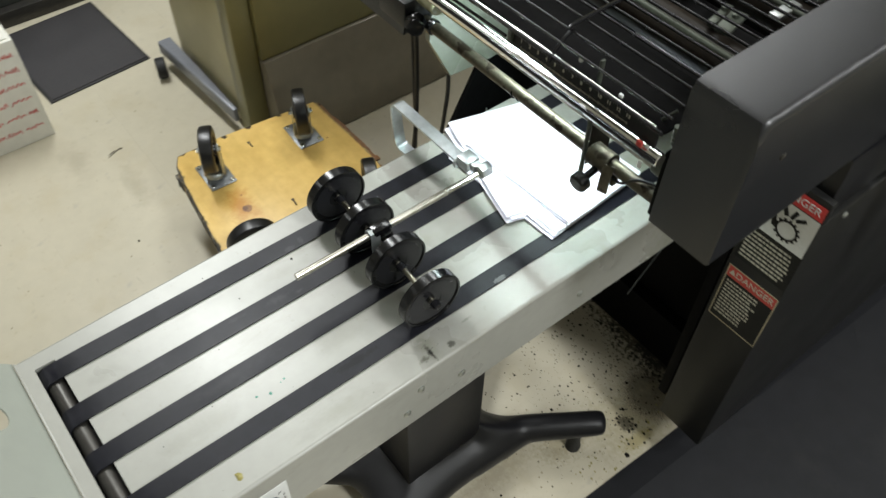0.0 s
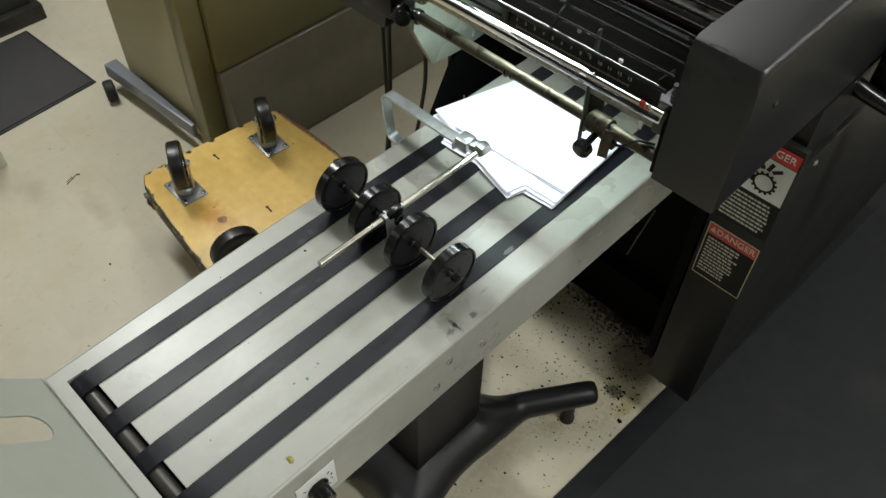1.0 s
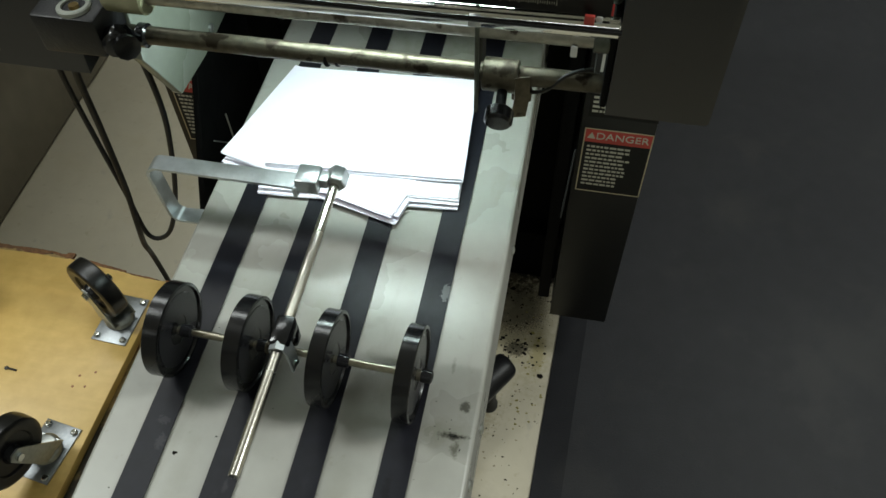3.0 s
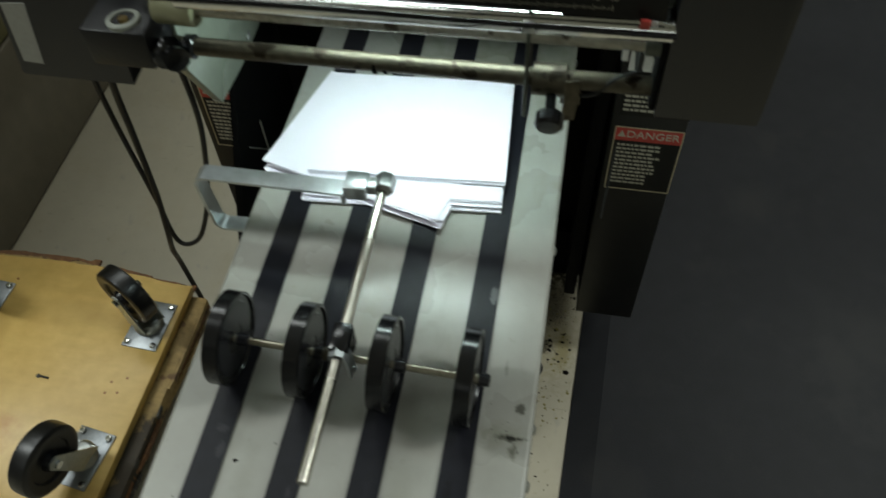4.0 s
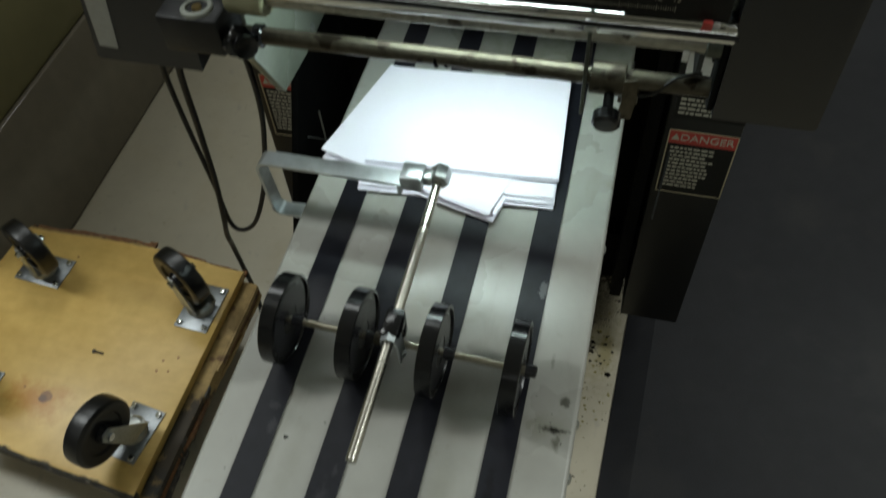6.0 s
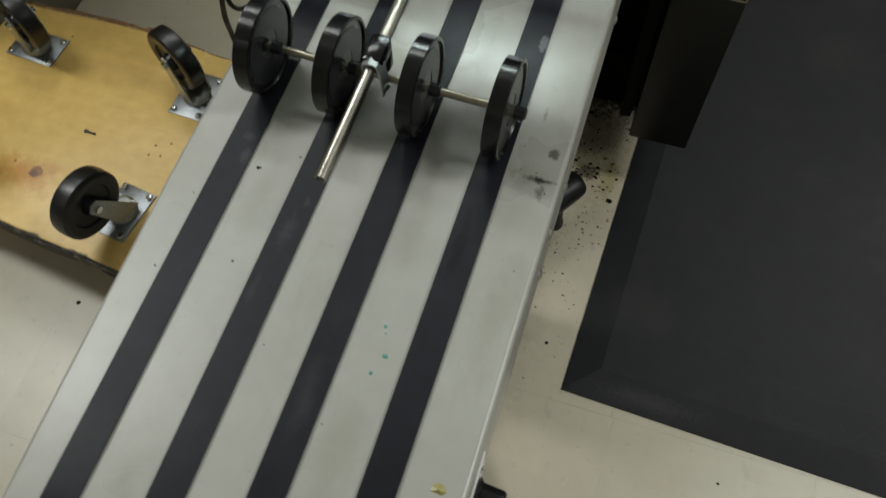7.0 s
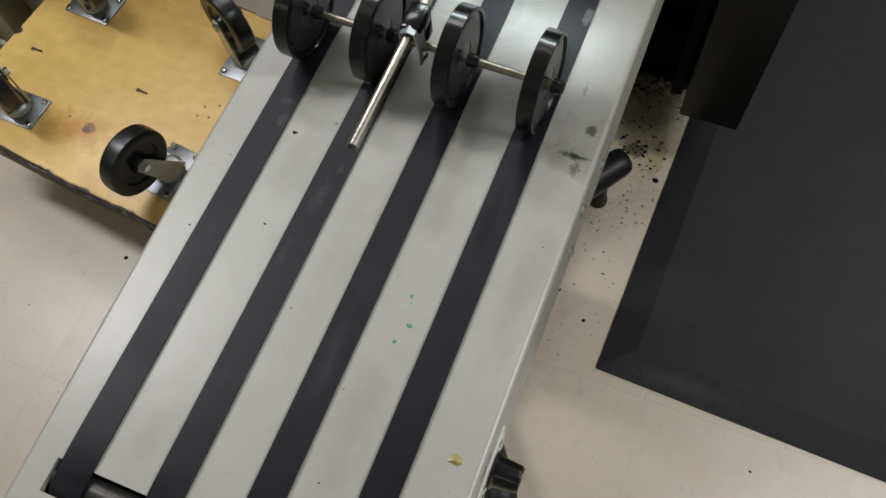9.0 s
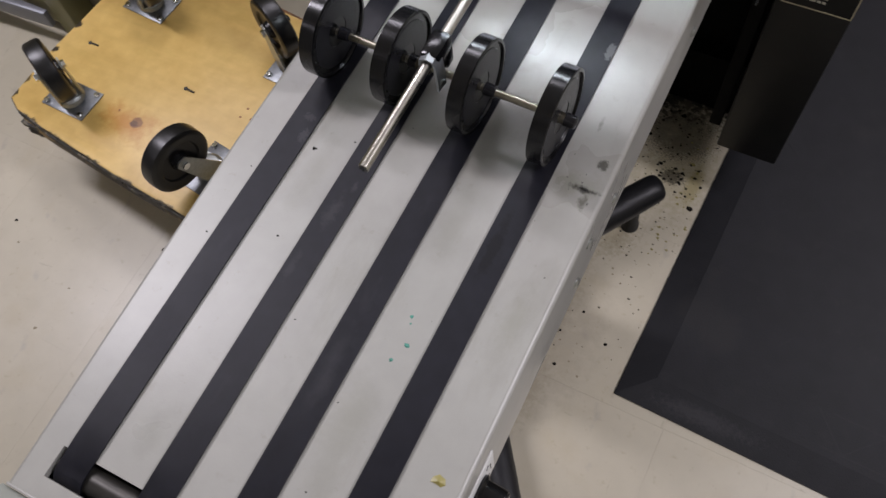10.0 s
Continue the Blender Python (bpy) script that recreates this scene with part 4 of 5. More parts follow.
for k, (by, bz, x0, x1, mt) in enumerate(((0.728, 0.984, -0.15, 0.19, "tin"), (0.786, 0.988, -0.17, 0.08, "zinc"), (0.842, 0.990, 0.03, 0.205, "tin"), (0.906, 0.990, -0.12, 0.205, "zinc"), (0.962, 0.992, 0.06, 0.205, "tin"), (1.04, 0.992, -0.05, 0.205, "zinc"))):
    part("tie_bar", rod((x0, by, bz), (x1, by, bz), 0.0042, 12), mt, machine, "worn steel tie bar")
for k in range(26):
    sx, sy, sz = rnd.uniform(-0.06, 0.195), rnd.uniform(0.74, 1.08), rnd.uniform(0.984, 0.998)
    w, d, h = rnd.uniform(0.004, 0.013), rnd.uniform(0.006, 0.024), rnd.uniform(0.003, 0.008)
    fit_bm = joined([box(-w, w, -d, d, -h, 0, 0.001), turned([(0, 0.0045), (0.004, 0.0045), (0.005, 0.003), (0.0052, 0)], (0, d * 0.4, 0), (0, 0, 1), 6)])
    part("clamp_block", moved(fit_bm, pose(sx, sy, sz, 0, 0, rnd.choice((0, 0, 90, 12)))), rnd.choice(("zinc", "tin", "tin", "roller", "cream")), machine)
part("support_spring", turned([(0, 0.009), (0.004, 0.011), (0.008, 0.009), (0.012, 0.011), (0.016, 0.009), (0.020, 0.011), (0.024, 0.009), (0.05, 0.010)], (0.190, 0.705, 0.940), (0, 0.25, 1), 20), "tin", machine)
part("support_spring", turned([(0, 0.008), (0.004, 0.010), (0.008, 0.008), (0.012, 0.010), (0.016, 0.008), (0.020, 0.010), (0.024, 0.008), (0.030, 0.008)], (-0.206, 0.638, 0.936), (0.1, 0.3, 1), 20), "tin", machine)
for rz in (0.8785, 0.8825):
    part("red_mark", box(-0.1878, -0.1872, 0.690, 0.706, rz, rz + 0.0022), "rust_knob", machine, "faint red print", False)
part("red_cap", turned([(0, 0.010), (0.006, 0.010), (0.009, 0.006), (0.01, 0)], (-0.135, 0.70, 0.965), (0, -0.4, 1), 20), "rust_knob", machine, "red plastic cap")
for gx, gz in ((-0.232, 0.933), (0.10, 1.002)):
    part("rivet", turned([(0, 0.0026), (0.0015, 0.0026), (0.0022, 0)], (gx, 0.585 if gx > 0 else 0.633, gz), (0, -1, 0.4), 12), "zinc", machine)

# left corner block with ring and brass fitting
corner = part("corner_block", box(-0.249, -0.192, 0.583, 0.66, 0.871, 0.9085, 0.003), "pedestal", machine, "black corner block")
part("white_ring", turned([(0, 0.0095), (0.001, 0.0142), (0.006, 0.0142), (0.007, 0.0130), (0.007, 0.0100), (0, 0.0095)], (-0.2150, 0.598, 0.9040), (-0.05, 0.10, 1), 28), "tray", corner, "white plastic ring")
part("brass_fitting", turned([(0, 0.0085), (0.003, 0.0085), (0.004, 0.0070), (0.004, 0.0045), (0.007, 0.0040), (0.007, 0)], (-0.2150, 0.598, 0.9040), (-0.05, 0.10, 1), 20), "brass", corner, "brass fitting")
part("star_knob", turned([(0, 0.008), (0.003, 0.0135), (0.012, 0.0145), (0.016, 0.012), (0.018, 0)], (-0.188, 0.600, 0.884), (0.4, -0.6, -0.1), 10), "black_plastic", machine, "black star knob")
part("star_knob", turned([(0, 0.006), (0.003, 0.010), (0.010, 0.011), (0.012, 0)], (-0.177, 0.590, 0.884), (0.6, -0.6, 0.1), 10), "black_plastic", machine)
tape = prism([(-0.3515, 0.8884), (-0.3278, 0.8905), (-0.3348, 0.8266), (-0.3545, 0.8276)], 0.6213, 0.6219, 0, "y")
for v in tape.verts:
    v.co.y += (v.co.z - 0.812) * 0.1026
part("tape_strip", tape, "tape", left_hood, "strip of grey-white tape", False)

# ---- warning labels ----
def strips(x0, x1, ztop, rows, step, height, parent, seed, y=0.8628):
    """Unreadable print as pale dashes."""
    rnd = random.Random(seed)
    out = []
    for k in range(rows):
        x = x0
        end = x1 - rnd.uniform(0, 0.25) * (x1 - x0)
        while x < end - 0.002:
            wd = min(rnd.uniform(0.003, 0.009), end - x)
            out.append(box(x, x + wd, y - 0.0002, y, ztop - k * step - height, ztop - k * step))
            x += wd + 0.0014
    part("print", joined(out), "label_text", parent, shade=False)


def danger_label(x0, x1, z0, z1, y, parent, scale=1.0):
    w = x1 - x0
    lab = part("warning_label", box(x0, x1, y - 0.0006, y, z0, z1), "label_black", parent, "black warning label with red DANGER band", False)
    for a in (box(x0, x1, y - 0.0009, y - 0.0006, z1 - 0.0016, z1), box(x0, x1, y - 0.0009, y - 0.0006, z0, z0 + 0.0016), box(x0, x0 + 0.0016, y - 0.0009, y - 0.0006, z0, z1), box(x1 - 0.0016, x1, y - 0.0009, y - 0.0006, z0, z1)):
        part("border", a, "label_gold", lab, shade=False)
    band = part("band", box(x0 + 0.0016, x1 - 0.0016, y - 0.0008, y - 0.0006, z1 - 0.024, z1 - 0.0016), "label_red", lab, "red band", False)
    letters("heading", "DANGER", 0.0165 * scale, Matrix.Translation((x0 + w * 0.56, y - 0.001, z1 - 0.0128)) @ tilt, "label_text", lab)
    part("warning_triangle", prism([(x0 + w * 0.05, z1 - 0.0175), (x0 + w * 0.17, z1 - 0.0175), (x0 + w * 0.11, z1 - 0.0065)], y - 0.0011, y - 0.0008, 0, "y"), "label_text", lab, shade=False)
    strips(x0 + 0.006, x1 - 0.022, z1 - 0.030, 11, 0.0072, 0.0034, lab, 4, y - 0.0008)
    return lab


danger_label(0.2125, 0.2985, 0.461, 0.580, 0.8640, right_leg)
upper = part("warning_label", box(0.2125, 0.2985, 0.8634, 0.864, 0.600, 0.768), "label_black", right_leg, "tall label with gear pictogram and red heading", False)
part("picture_field", box(0.214, 0.297, 0.8630, 0.8634, 0.672, 0.741), "label_white", upper, "white pictogram field", False)
part("band", box(0.214, 0.297, 0.8630, 0.8634, 0.743, 0.7665), "label_bright", upper, "bright red band", False)
letters("heading", "DANGER", 0.0165, Matrix.Translation((0.2585, 0.8626, 0.7548)) @ tilt, "label_white", upper)
strips(0.217, 0.294, 0.664, 8, 0.0075, 0.0036, upper, 9, 0.8633)
gear_c = Vector((0.2625, 0.8626, 0.698))
gear = [turned([(-0.0004, 0.0135), (0.0004, 0.0135), (0.0004, 0.0165), (-0.0004, 0.0165), (-0.0004, 0.0135)], gear_c, (0, 1, 0), 40)]
for k in range(14):
    a = 2 * math.pi * k / 14
    t = box(-0.0017, 0.0017, -0.0004, 0.0004, 0.0160, 0.0195)
    gear.append(moved(t, Matrix.Translation(gear_c) @ Euler((0, a, 0)).to_matrix().to_4x4()))
part("gear_sign", joined(gear), "label_black", upper, "black gear drawing", False)
for dx, dz, w, h, a in ((-0.013, 0.031, 0.0034, 0.010, -0.5), (0.001, 0.030, 0.0030, 0.008, 0.3), (0.012, 0.028, 0.0028, 0.0080, 0.95), (-0.0225, 0.010, 0.0036, 0.015, -0.25)):
    part("sign_stroke", moved(box(-w, w, -0.0004, 0.0004, -h, h, 0.0003, 1), Matrix.Translation(gear_c + Vector((dx, 0, dz))) @ Euler((0, a, 0)).to_matrix().to_4x4()), "label_black", upper, shade=False)
danger_label(-0.345, -0.262, 0.461, 0.580, 0.8640, left_leg)

# thin edge of the inner guard
part("guard_edge", rod((0.2005, 0.676, 0.735), (0.196, 0.640, 0.672), 0.0010, 10), "body", machine)

# crank handle on the side
crank = part("crank_handle", tube([(0.268, 0.985, 0.822), (0.305, 0.987, 0.812), (0.35, 1.000, 0.797), (0.398, 1.030, 0.775)], [0.0145, 0.0125, 0.0115, 0.0135], 18, 6), "black_plastic", machine, "glossy black crank handle")
part("handle_ball", turned([(-0.018, 0), (-0.016, 0.009), (-0.009, 0.0155), (0, 0.0175), (0.009, 0.0155), (0.016, 0.009), (0.018, 0)], (0.410, 1.040, 0.768), (0.108, 0.08, -0.05), 24), "black_plastic", crank)

# cream control plate and black block behind the crank
part("side_block", box(0.297, 0.334, 1.000, 1.085, 0.812, 0.915, 0.006), "black_plastic", machine, "glossy black block")
plate = part("control_plate", box(0.334, 0.470, 1.022, 1.030, 0.806, 0.905, 0.003), "cream", machine, "cream control plate")
part("plate_lip", box(0.320, 0.480, 1.000, 1.0215, 0.792, 0.806, 0.003), "black_plastic", plate, "black lip")
part("plate_knob", joined([box(0.366, 0.392, 1.006, 1.0215, 0.846, 0.880, 0.004), box(0.392, 0.402, 1.010, 1.0215, 0.858, 0.896, 0.003)]), "black_plastic", plate, "black lever knob")

# ---- cables ----
def cable(points, r, label):
    ob = link_mesh("power_cable", tube(points, r, 10, 10), "rubber", None, True)
    return tagged(ob, label, "cable", "machine cables")


cable([(-0.268, 0.64, 0.868), (-0.318, 0.69, 0.80), (-0.358, 0.725, 0.70), (-0.374, 0.738, 0.60), (-0.388, 0.745, 0.48), (-0.402, 0.748, 0.39), (-0.428, 0.770, 0.31), (-0.452, 0.800, 0.235), (-0.462, 0.815, 0.15), (-0.462, 0.818, 0.05), (-0.456, 0.80, 0.0042), (-0.447, 0.745, 0.0042), (-0.444, 0.69, 0.0042), (-0.40, 0.60, 0.0042)], 0.0042, "thick black power cable hanging to the floor")
cable([(-0.292, 0.645, 0.868), (-0.352, 0.705, 0.80), (-0.392, 0.742, 0.70), (-0.402, 0.752, 0.60), (-0.398, 0.752, 0.46), (-0.392, 0.748, 0.37), (-0.355, 0.745, 0.385), (-0.312, 0.735, 0.48), (-0.275, 0.72, 0.60), (-0.256, 0.71, 0.70), (-0.24, 0.68, 0.868)], 0.0034, "black cable hanging in a loop")

# ---- rubber floor mat ----
rubber_mat = thing("floor_mat", "black rubber floor mat with sloping border and scuffs", "mat", (0, 0, 0))
X0, Y0, X1, Y1 = 0.209, 0.457, 1.5, 2.26
rubber_mat.matrix_world = pose(X0, Y0, 0, 0, 0, -2.2) @ pose(-X0, -Y0, 0)


def mat_mesh():
    bm = bmesh.new()
    lo = [bm.verts.new((x, y, z)) for z in (0.0, 0.003) for x, y in ((X0, Y0), (X1, Y0), (X1, Y1), (X0, Y1))]
    b = 0.05
    hi = [bm.verts.new((x, y, 0.013)) for x, y in ((X0 + b, Y0 + b), (X1 - b, Y0 + b), (X1 - b, Y1 - b), (X0 + b, Y1 - b))]
    bm.faces.new(lo[3::-1])
    for i in range(4):
        j = (i + 1) % 4
        bm.faces.new((lo[i], lo[j], lo[4 + j], lo[4 + i]))
        bm.faces.new((lo[4 + i], lo[4 + j], hi[j], hi[i]))
    bm.faces.new(hi)
    return bm


part("mat_body", mat_mesh(), "mat", rubber_mat, shade=False)


def line(a, b, w, z):
    a, b = Vector((*a, 0)), Vector((*b, 0))
    d = (b - a).normalized()
    n = Vector((-d.y, d.x, 0)) * w / 2
    bm = bmesh.new()
    low = [bm.verts.new(p + Vector((0, 0, z - 0.0005))) for p in (a - n, b - n, b + n, a + n)]
    high = [bm.verts.new(p + Vector((0, 0, z + 0.0004))) for p in (a - n, b - n, b + n, a + n)]
    bm.faces.new(high)
    for i in range(4):
        bm.faces.new((low[i], low[(i + 1) % 4], high[(i + 1) % 4], high[i]))
    bmesh.ops.recalc_face_normals(bm, faces=bm.faces[:])
    return bm


zig = []
rails = ((X0 + 0.062, X0 + 0.118), (Y0 + 0.062, Y0 + 0.118))
for r in rails[0]:
    zig.append(line((r, Y0 + 0.062), (r, Y1 - 0.08), 0.0015, 0.0128))
pale = []
for r in rails[1]:
    pale.append(line((X0 + 0.30, r), (X1 - 0.08, r), 0.0015, 0.0128))
    zig.append(line((X0 + 0.062, r), (X0 + 0.30, r), 0.0015, 0.0128))
k = 0
y = Y0 + 0.07
while y < Y1 - 0.2:
    zig.append(line((rails[0][k % 2], y), (rails[0][(k + 1) % 2], y + 0.05), 0.0015, 0.0128))
    y, k = y + 0.05, k + 1
x = X0 + 0.08
while x < X1 - 0.2:
    (pale if x > X0 + 0.24 else zig).append(line((x, rails[1][k % 2]), (x + 0.05, rails[1][(k + 1) % 2]), 0.0015, 0.0128))
    x, k = x + 0.05, k + 1
tagged(part("raised_pattern", joined(zig), "mat", rubber_mat, "", False), "low raised zigzag lines", kind="stuff")
tagged(part("raised_pattern", joined(pale), "mat_line", rubber_mat, "", False), "scuffed pale zigzag lines", kind="stuff")
random.seed(5)
scr = []
for k in range(26):
    cx, cy = random.uniform(0.3, 1.0), random.uniform(0.55, 1.9)
    a, ln = random.uniform(0, 3.14), random.uniform(0.008, 0.05)
    scr.append(line((cx, cy), (cx + ln * math.cos(a), cy + ln * math.sin(a)), 0.0012, 0.0127))
tagged(part("scuffs", joined(scr), "mat_line", rubber_mat, "", False), "pale scuff marks", kind="stuff")

# ---- stacked dollies ----
def caster(at, axle_turn, offset, group, plate_turn=0):
    """Plate with bolts, fork, kingpin and rubber wheel; wheel up or down."""
    c = thing("caster", "black rubber caster with zinc fork on a wooden dolly", "caster", at, group, turn=axle_turn)
    square = Matrix.Rotation(radians(plate_turn - axle_turn), 4, "Z")
    part("mount_plate", moved(box(-0.030, 0.030, -0.0445, 0.0445, 0, 0.0028, 0.0012), square), "plate", c, "zinc mounting plate")
    for bx in (-0.0225, 0.0225):
        for by in (-0.0365, 0.0365):
            part("bolt", moved(turned([(0.0028, 0.0052), (0.006, 0.0052), (0.0075, 0.0038), (0.0078, 0)], (bx, by, 0), (0, 0, 1), 10), square), "chrome", c)
    part("swivel", turned([(0.0028, 0.022), (0.006, 0.0235), (0.010, 0.022), (0.013, 0.0235), (0.017, 0.021), (0.019, 0.017)], (0, 0, 0), (0, 0, 1), 24), "zinc", c)
    wz = 0.083
    fork = []
    for s in (-1, 1):
        fork.append(prism([(-0.020, 0.016), (0.020, 0.016), (offset + 0.012, wz + 0.004), (offset + 0.006, wz + 0.012), (offset - 0.006, wz + 0.012), (offset - 0.012, wz + 0.004)], s * 0.0195 - 0.0012, s * 0.0195 + 0.0012, 0, "x"))
    fork.append(box(-0.0195, 0.0195, -0.018, 0.018, 0.0145, 0.0175))
    part("fork", joined(fork), "zinc", c, "zinc plated fork", False)
    wheel = part("tyre", turned([(-0.0130, 0.034), (-0.0145, 0.0435), (-0.0140, 0.0490), (-0.0115, 0.0520), (-0.006, 0.0527), (0.006, 0.0527), (0.0115, 0.0520), (0.0140, 0.0490), (0.0145, 0.0435), (0.0130, 0.034), (0.0095, 0.032), (0.0085, 0.014), (-0.0085, 0.014), (-0.0095, 0.032), (-0.0130, 0.034)], (0, offset, wz), (1, 0, 0), 40), "tyre", c, "glossy black tyre")
    part("hub", turned([(-0.017, 0.0), (-0.017, 0.012), (-0.010, 0.015), (0.010, 0.015), (0.017, 0.012), (0.017, 0.0)], (0, offset, wz), (1, 0, 0), 20), "wheel_face", wheel)
    part("axle_bolt", turned([(-0.026, 0.0), (-0.026, 0.006), (-0.021, 0.0068), (0.021, 0.0068), (0.026, 0.006), (0.026, 0.0)], (0, offset, wz), (1, 0, 0), 6), "chrome", c)
    return c


DZ = 0.187
BOARD = [(-0.437, 0.778), (-0.447, 0.376), (-0.62, 0.393), (-0.80, 0.418), (-0.868, 0.431), (-0.893, 0.446), (-0.893, 0.55), (-0.878, 0.70), (-0.868, 0.79), (-0.70, 0.797), (-0.62, 0.795), (-0.52, 0.785)]
top_dolly = thing("wooden_dolly", "upside-down yellow plywood dolly with casters facing up", "dolly")
part("board", prism(BOARD, DZ - 0.018, DZ, 0.0015), "ply", top_dolly, "shellacked yellow plywood board")


def torn_edge(a, b, z0, z1, depth, seed, reach=0.0):
    """One torn ply: a long thin strip whose outer edge wanders and chips."""
    rnd = random.Random(seed)
    a, b = Vector((*a, 0)), Vector((*b, 0))
    d = (b - a).normalized()
    out = Vector((-d.y, d.x, 0))
    n = int((b - a).length / 0.004)
    bm = bmesh.new()
    rows = []
    o, aim = depth * 0.5, depth * 0.5
    for k in range(n + 1):
        if rnd.random() < 0.10:
            aim = rnd.uniform(0.0, 1.0) * depth
            if rnd.random() < 0.5:
                o = aim
        o += (aim - o) * 0.25 + rnd.uniform(-1, 1) * 0.0006
        p = a.lerp(b, k / n)
        w = p + out * (reach + max(0.0005, o))
        i = p - out * 0.006
        rows.append([bm.verts.new(v) for v in (i + Vector((0, 0, z0)), w + Vector((0, 0, z0)), w + Vector((0, 0, z1 - rnd.uniform(0, 0.0008))), i + Vector((0, 0, z1)))])
    for p, q in zip(rows, rows[1:]):
        for k in range(4):
            bm.faces.new((p[k], p[(k + 1) % 4], q[(k + 1) % 4], q[k]))
    bm.faces.new(rows[0][::-1])
    bm.faces.new(rows[-1])
    bmesh.ops.recalc_face_normals(bm, faces=bm.faces[:])
    return bm


FAR = [(-0.868, 0.790), (-0.62, 0.795), (-0.52, 0.785), (-0.437, 0.778)]
for k in range(3):
    part("torn_ply", torn_edge(FAR[k], FAR[k + 1], DZ - 0.0165, DZ - 0.0115, 0.006, 30 + k, 0.016 if k == 0 else 0.008), "brown_ply", top_dolly, "torn brown ply", False)
    part("torn_ply", torn_edge(FAR[k], FAR[k + 1], DZ - 0.011, DZ - 0.006, 0.010, 40 + k, 0.004 if k == 0 else 0.0), "low_ply", top_dolly, "torn light ply", False)
    part("torn_ply", torn_edge(FAR[k], FAR[k + 1], DZ - 0.0055, DZ - 0.0008, 0.005, 50 + k), "ply", top_dolly, shade=False)
part("torn_ply", torn_edge((-0.893, 0.446), (-0.870, 0.788), DZ - 0.017, DZ - 0.003, 0.005, 2), "dark_edge", top_dolly, "dirty board edge", False)
FRONT = [(-0.447, 0.3765), (-0.62, 0.3935), (-0.80, 0.4185), (-0.868, 0.4315), (-0.893, 0.4465)]
for k in range(4):
    part("torn_ply", torn_edge(FRONT[k], FRONT[k + 1], DZ - 0.0175, DZ - 0.010, 0.007, 60 + k), "dark_edge", top_dolly, "grimy chewed front edge", False)
    part("torn_ply", torn_edge(FRONT[k], FRONT[k + 1], DZ - 0.0095, DZ - 0.0015, 0.004, 70 + k), "dark_edge", top_dolly, "grimy chewed front edge", False)
for sx, sy, a in ((-0.614, 0.582, -5), (-0.830, 0.596, 0)):
    sc = joined([turned([(0, 0.0035), (0.0012, 0.0035), (0.002, 0.002), (0.0022, 0)], (0, 0, 0), (0, 0, 1), 12), rod((0.002, 0, 0.0012), (0.018, 0, 0.0012), 0.0018, 8)])
    part("bent_screw", moved(sc, pose(sx - 0.006, sy, DZ, 0, 0, a)), "roller", top_dolly, "bent steel screw")
for sx, sy in ((-0.50, 0.59), (-0.478, 0.60), (-0.503, 0.571), (-0.484, 0.574), (-0.74, 0.75), (-0.70, 0.50)):
    part("nail_hole", turned([(0, 0.0022), (0.0003, 0.002), (0.0004, 0)], (sx, sy, DZ), (0, 0, 1), 10), "knot", top_dolly)
A = caster((-0.4785, 0.697, DZ), 63.7, 0.014, "dolly casters", -3)
B = caster((-0.491, 0.466, DZ), -11.2, -0.036, "dolly casters", -8)
C = caster((-0.784, 0.7125, DZ), 64.5, -0.018, "dolly casters", 86)
D = caster((-0.789, 0.4865, DZ), 62.3, -0.008, "dolly casters", 88)

low_dolly = thing("wooden_dolly", "dark battered wooden dolly under the upturned one", "dolly")
LB = [(-0.414, 0.773), (-0.424, 0.378), (-0.60, 0.391), (-0.80, 0.416), (-0.865, 0.426), (-0.866, 0.79)]
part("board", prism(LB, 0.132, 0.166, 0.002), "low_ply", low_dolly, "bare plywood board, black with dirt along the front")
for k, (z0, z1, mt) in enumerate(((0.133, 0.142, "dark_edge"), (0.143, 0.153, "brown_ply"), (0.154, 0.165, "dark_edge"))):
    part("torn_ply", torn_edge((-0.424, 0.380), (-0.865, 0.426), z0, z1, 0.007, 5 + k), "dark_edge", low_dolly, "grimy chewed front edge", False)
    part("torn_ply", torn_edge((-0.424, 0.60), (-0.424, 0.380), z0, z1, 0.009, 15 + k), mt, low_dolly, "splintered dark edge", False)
    part("torn_ply", torn_edge((-0.4145, 0.771), (-0.419, 0.602), z0, z1, 0.004, 25 + k), "low_ply" if k != 1 else "brown_ply", low_dolly, "splintered plywood edge", False)
for cx, cy in ((-0.50, 0.53), (-0.50, 0.70), (-0.74, 0.55), (-0.74, 0.71)):
    hw = caster((cx, cy, 0.132), 0, 0.0, "lower dolly casters")
    hw.matrix_world = pose(cx, cy, 0.1325, 180, 0, 0)

# ---- putty-coloured equipment cabinet ----
cab = thing("equipment_cabinet", "olive and putty painted steel cabinet on outrigger feet", "cabinet")
part("front_panel", box(-1.40, -1.0, 0.74, 2.3, 0.25, 1.25, 0.004), "olive", cab, "olive painted upper body")
part("lower_panel", prism([(-1.3, 0.248), (-0.992, 0.248), (-0.930, 0.004), (-1.3, 0.004)], 0.739, 2.3, 0.002, "y"), "kick", cab, "scuffed grey sloping lower panel")
part("base_rail", prism([(-0.938, 0.004), (-0.934, 0.004), (-0.944, 0.046), (-0.9475, 0.046)], 0.785, 2.29, 0, "y"), "olive", cab, "olive base rail", False)
part("corner_post", box(-1.066, -1.012, 0.680, 0.738, 0.0, 1.25, 0.006), "olive", cab, "olive corner post")
part("end_panel", box(-1.42, -1.068, 0.690, 0.738, 0.03, 1.25, 0.004), "putty", cab, "putty end panel")
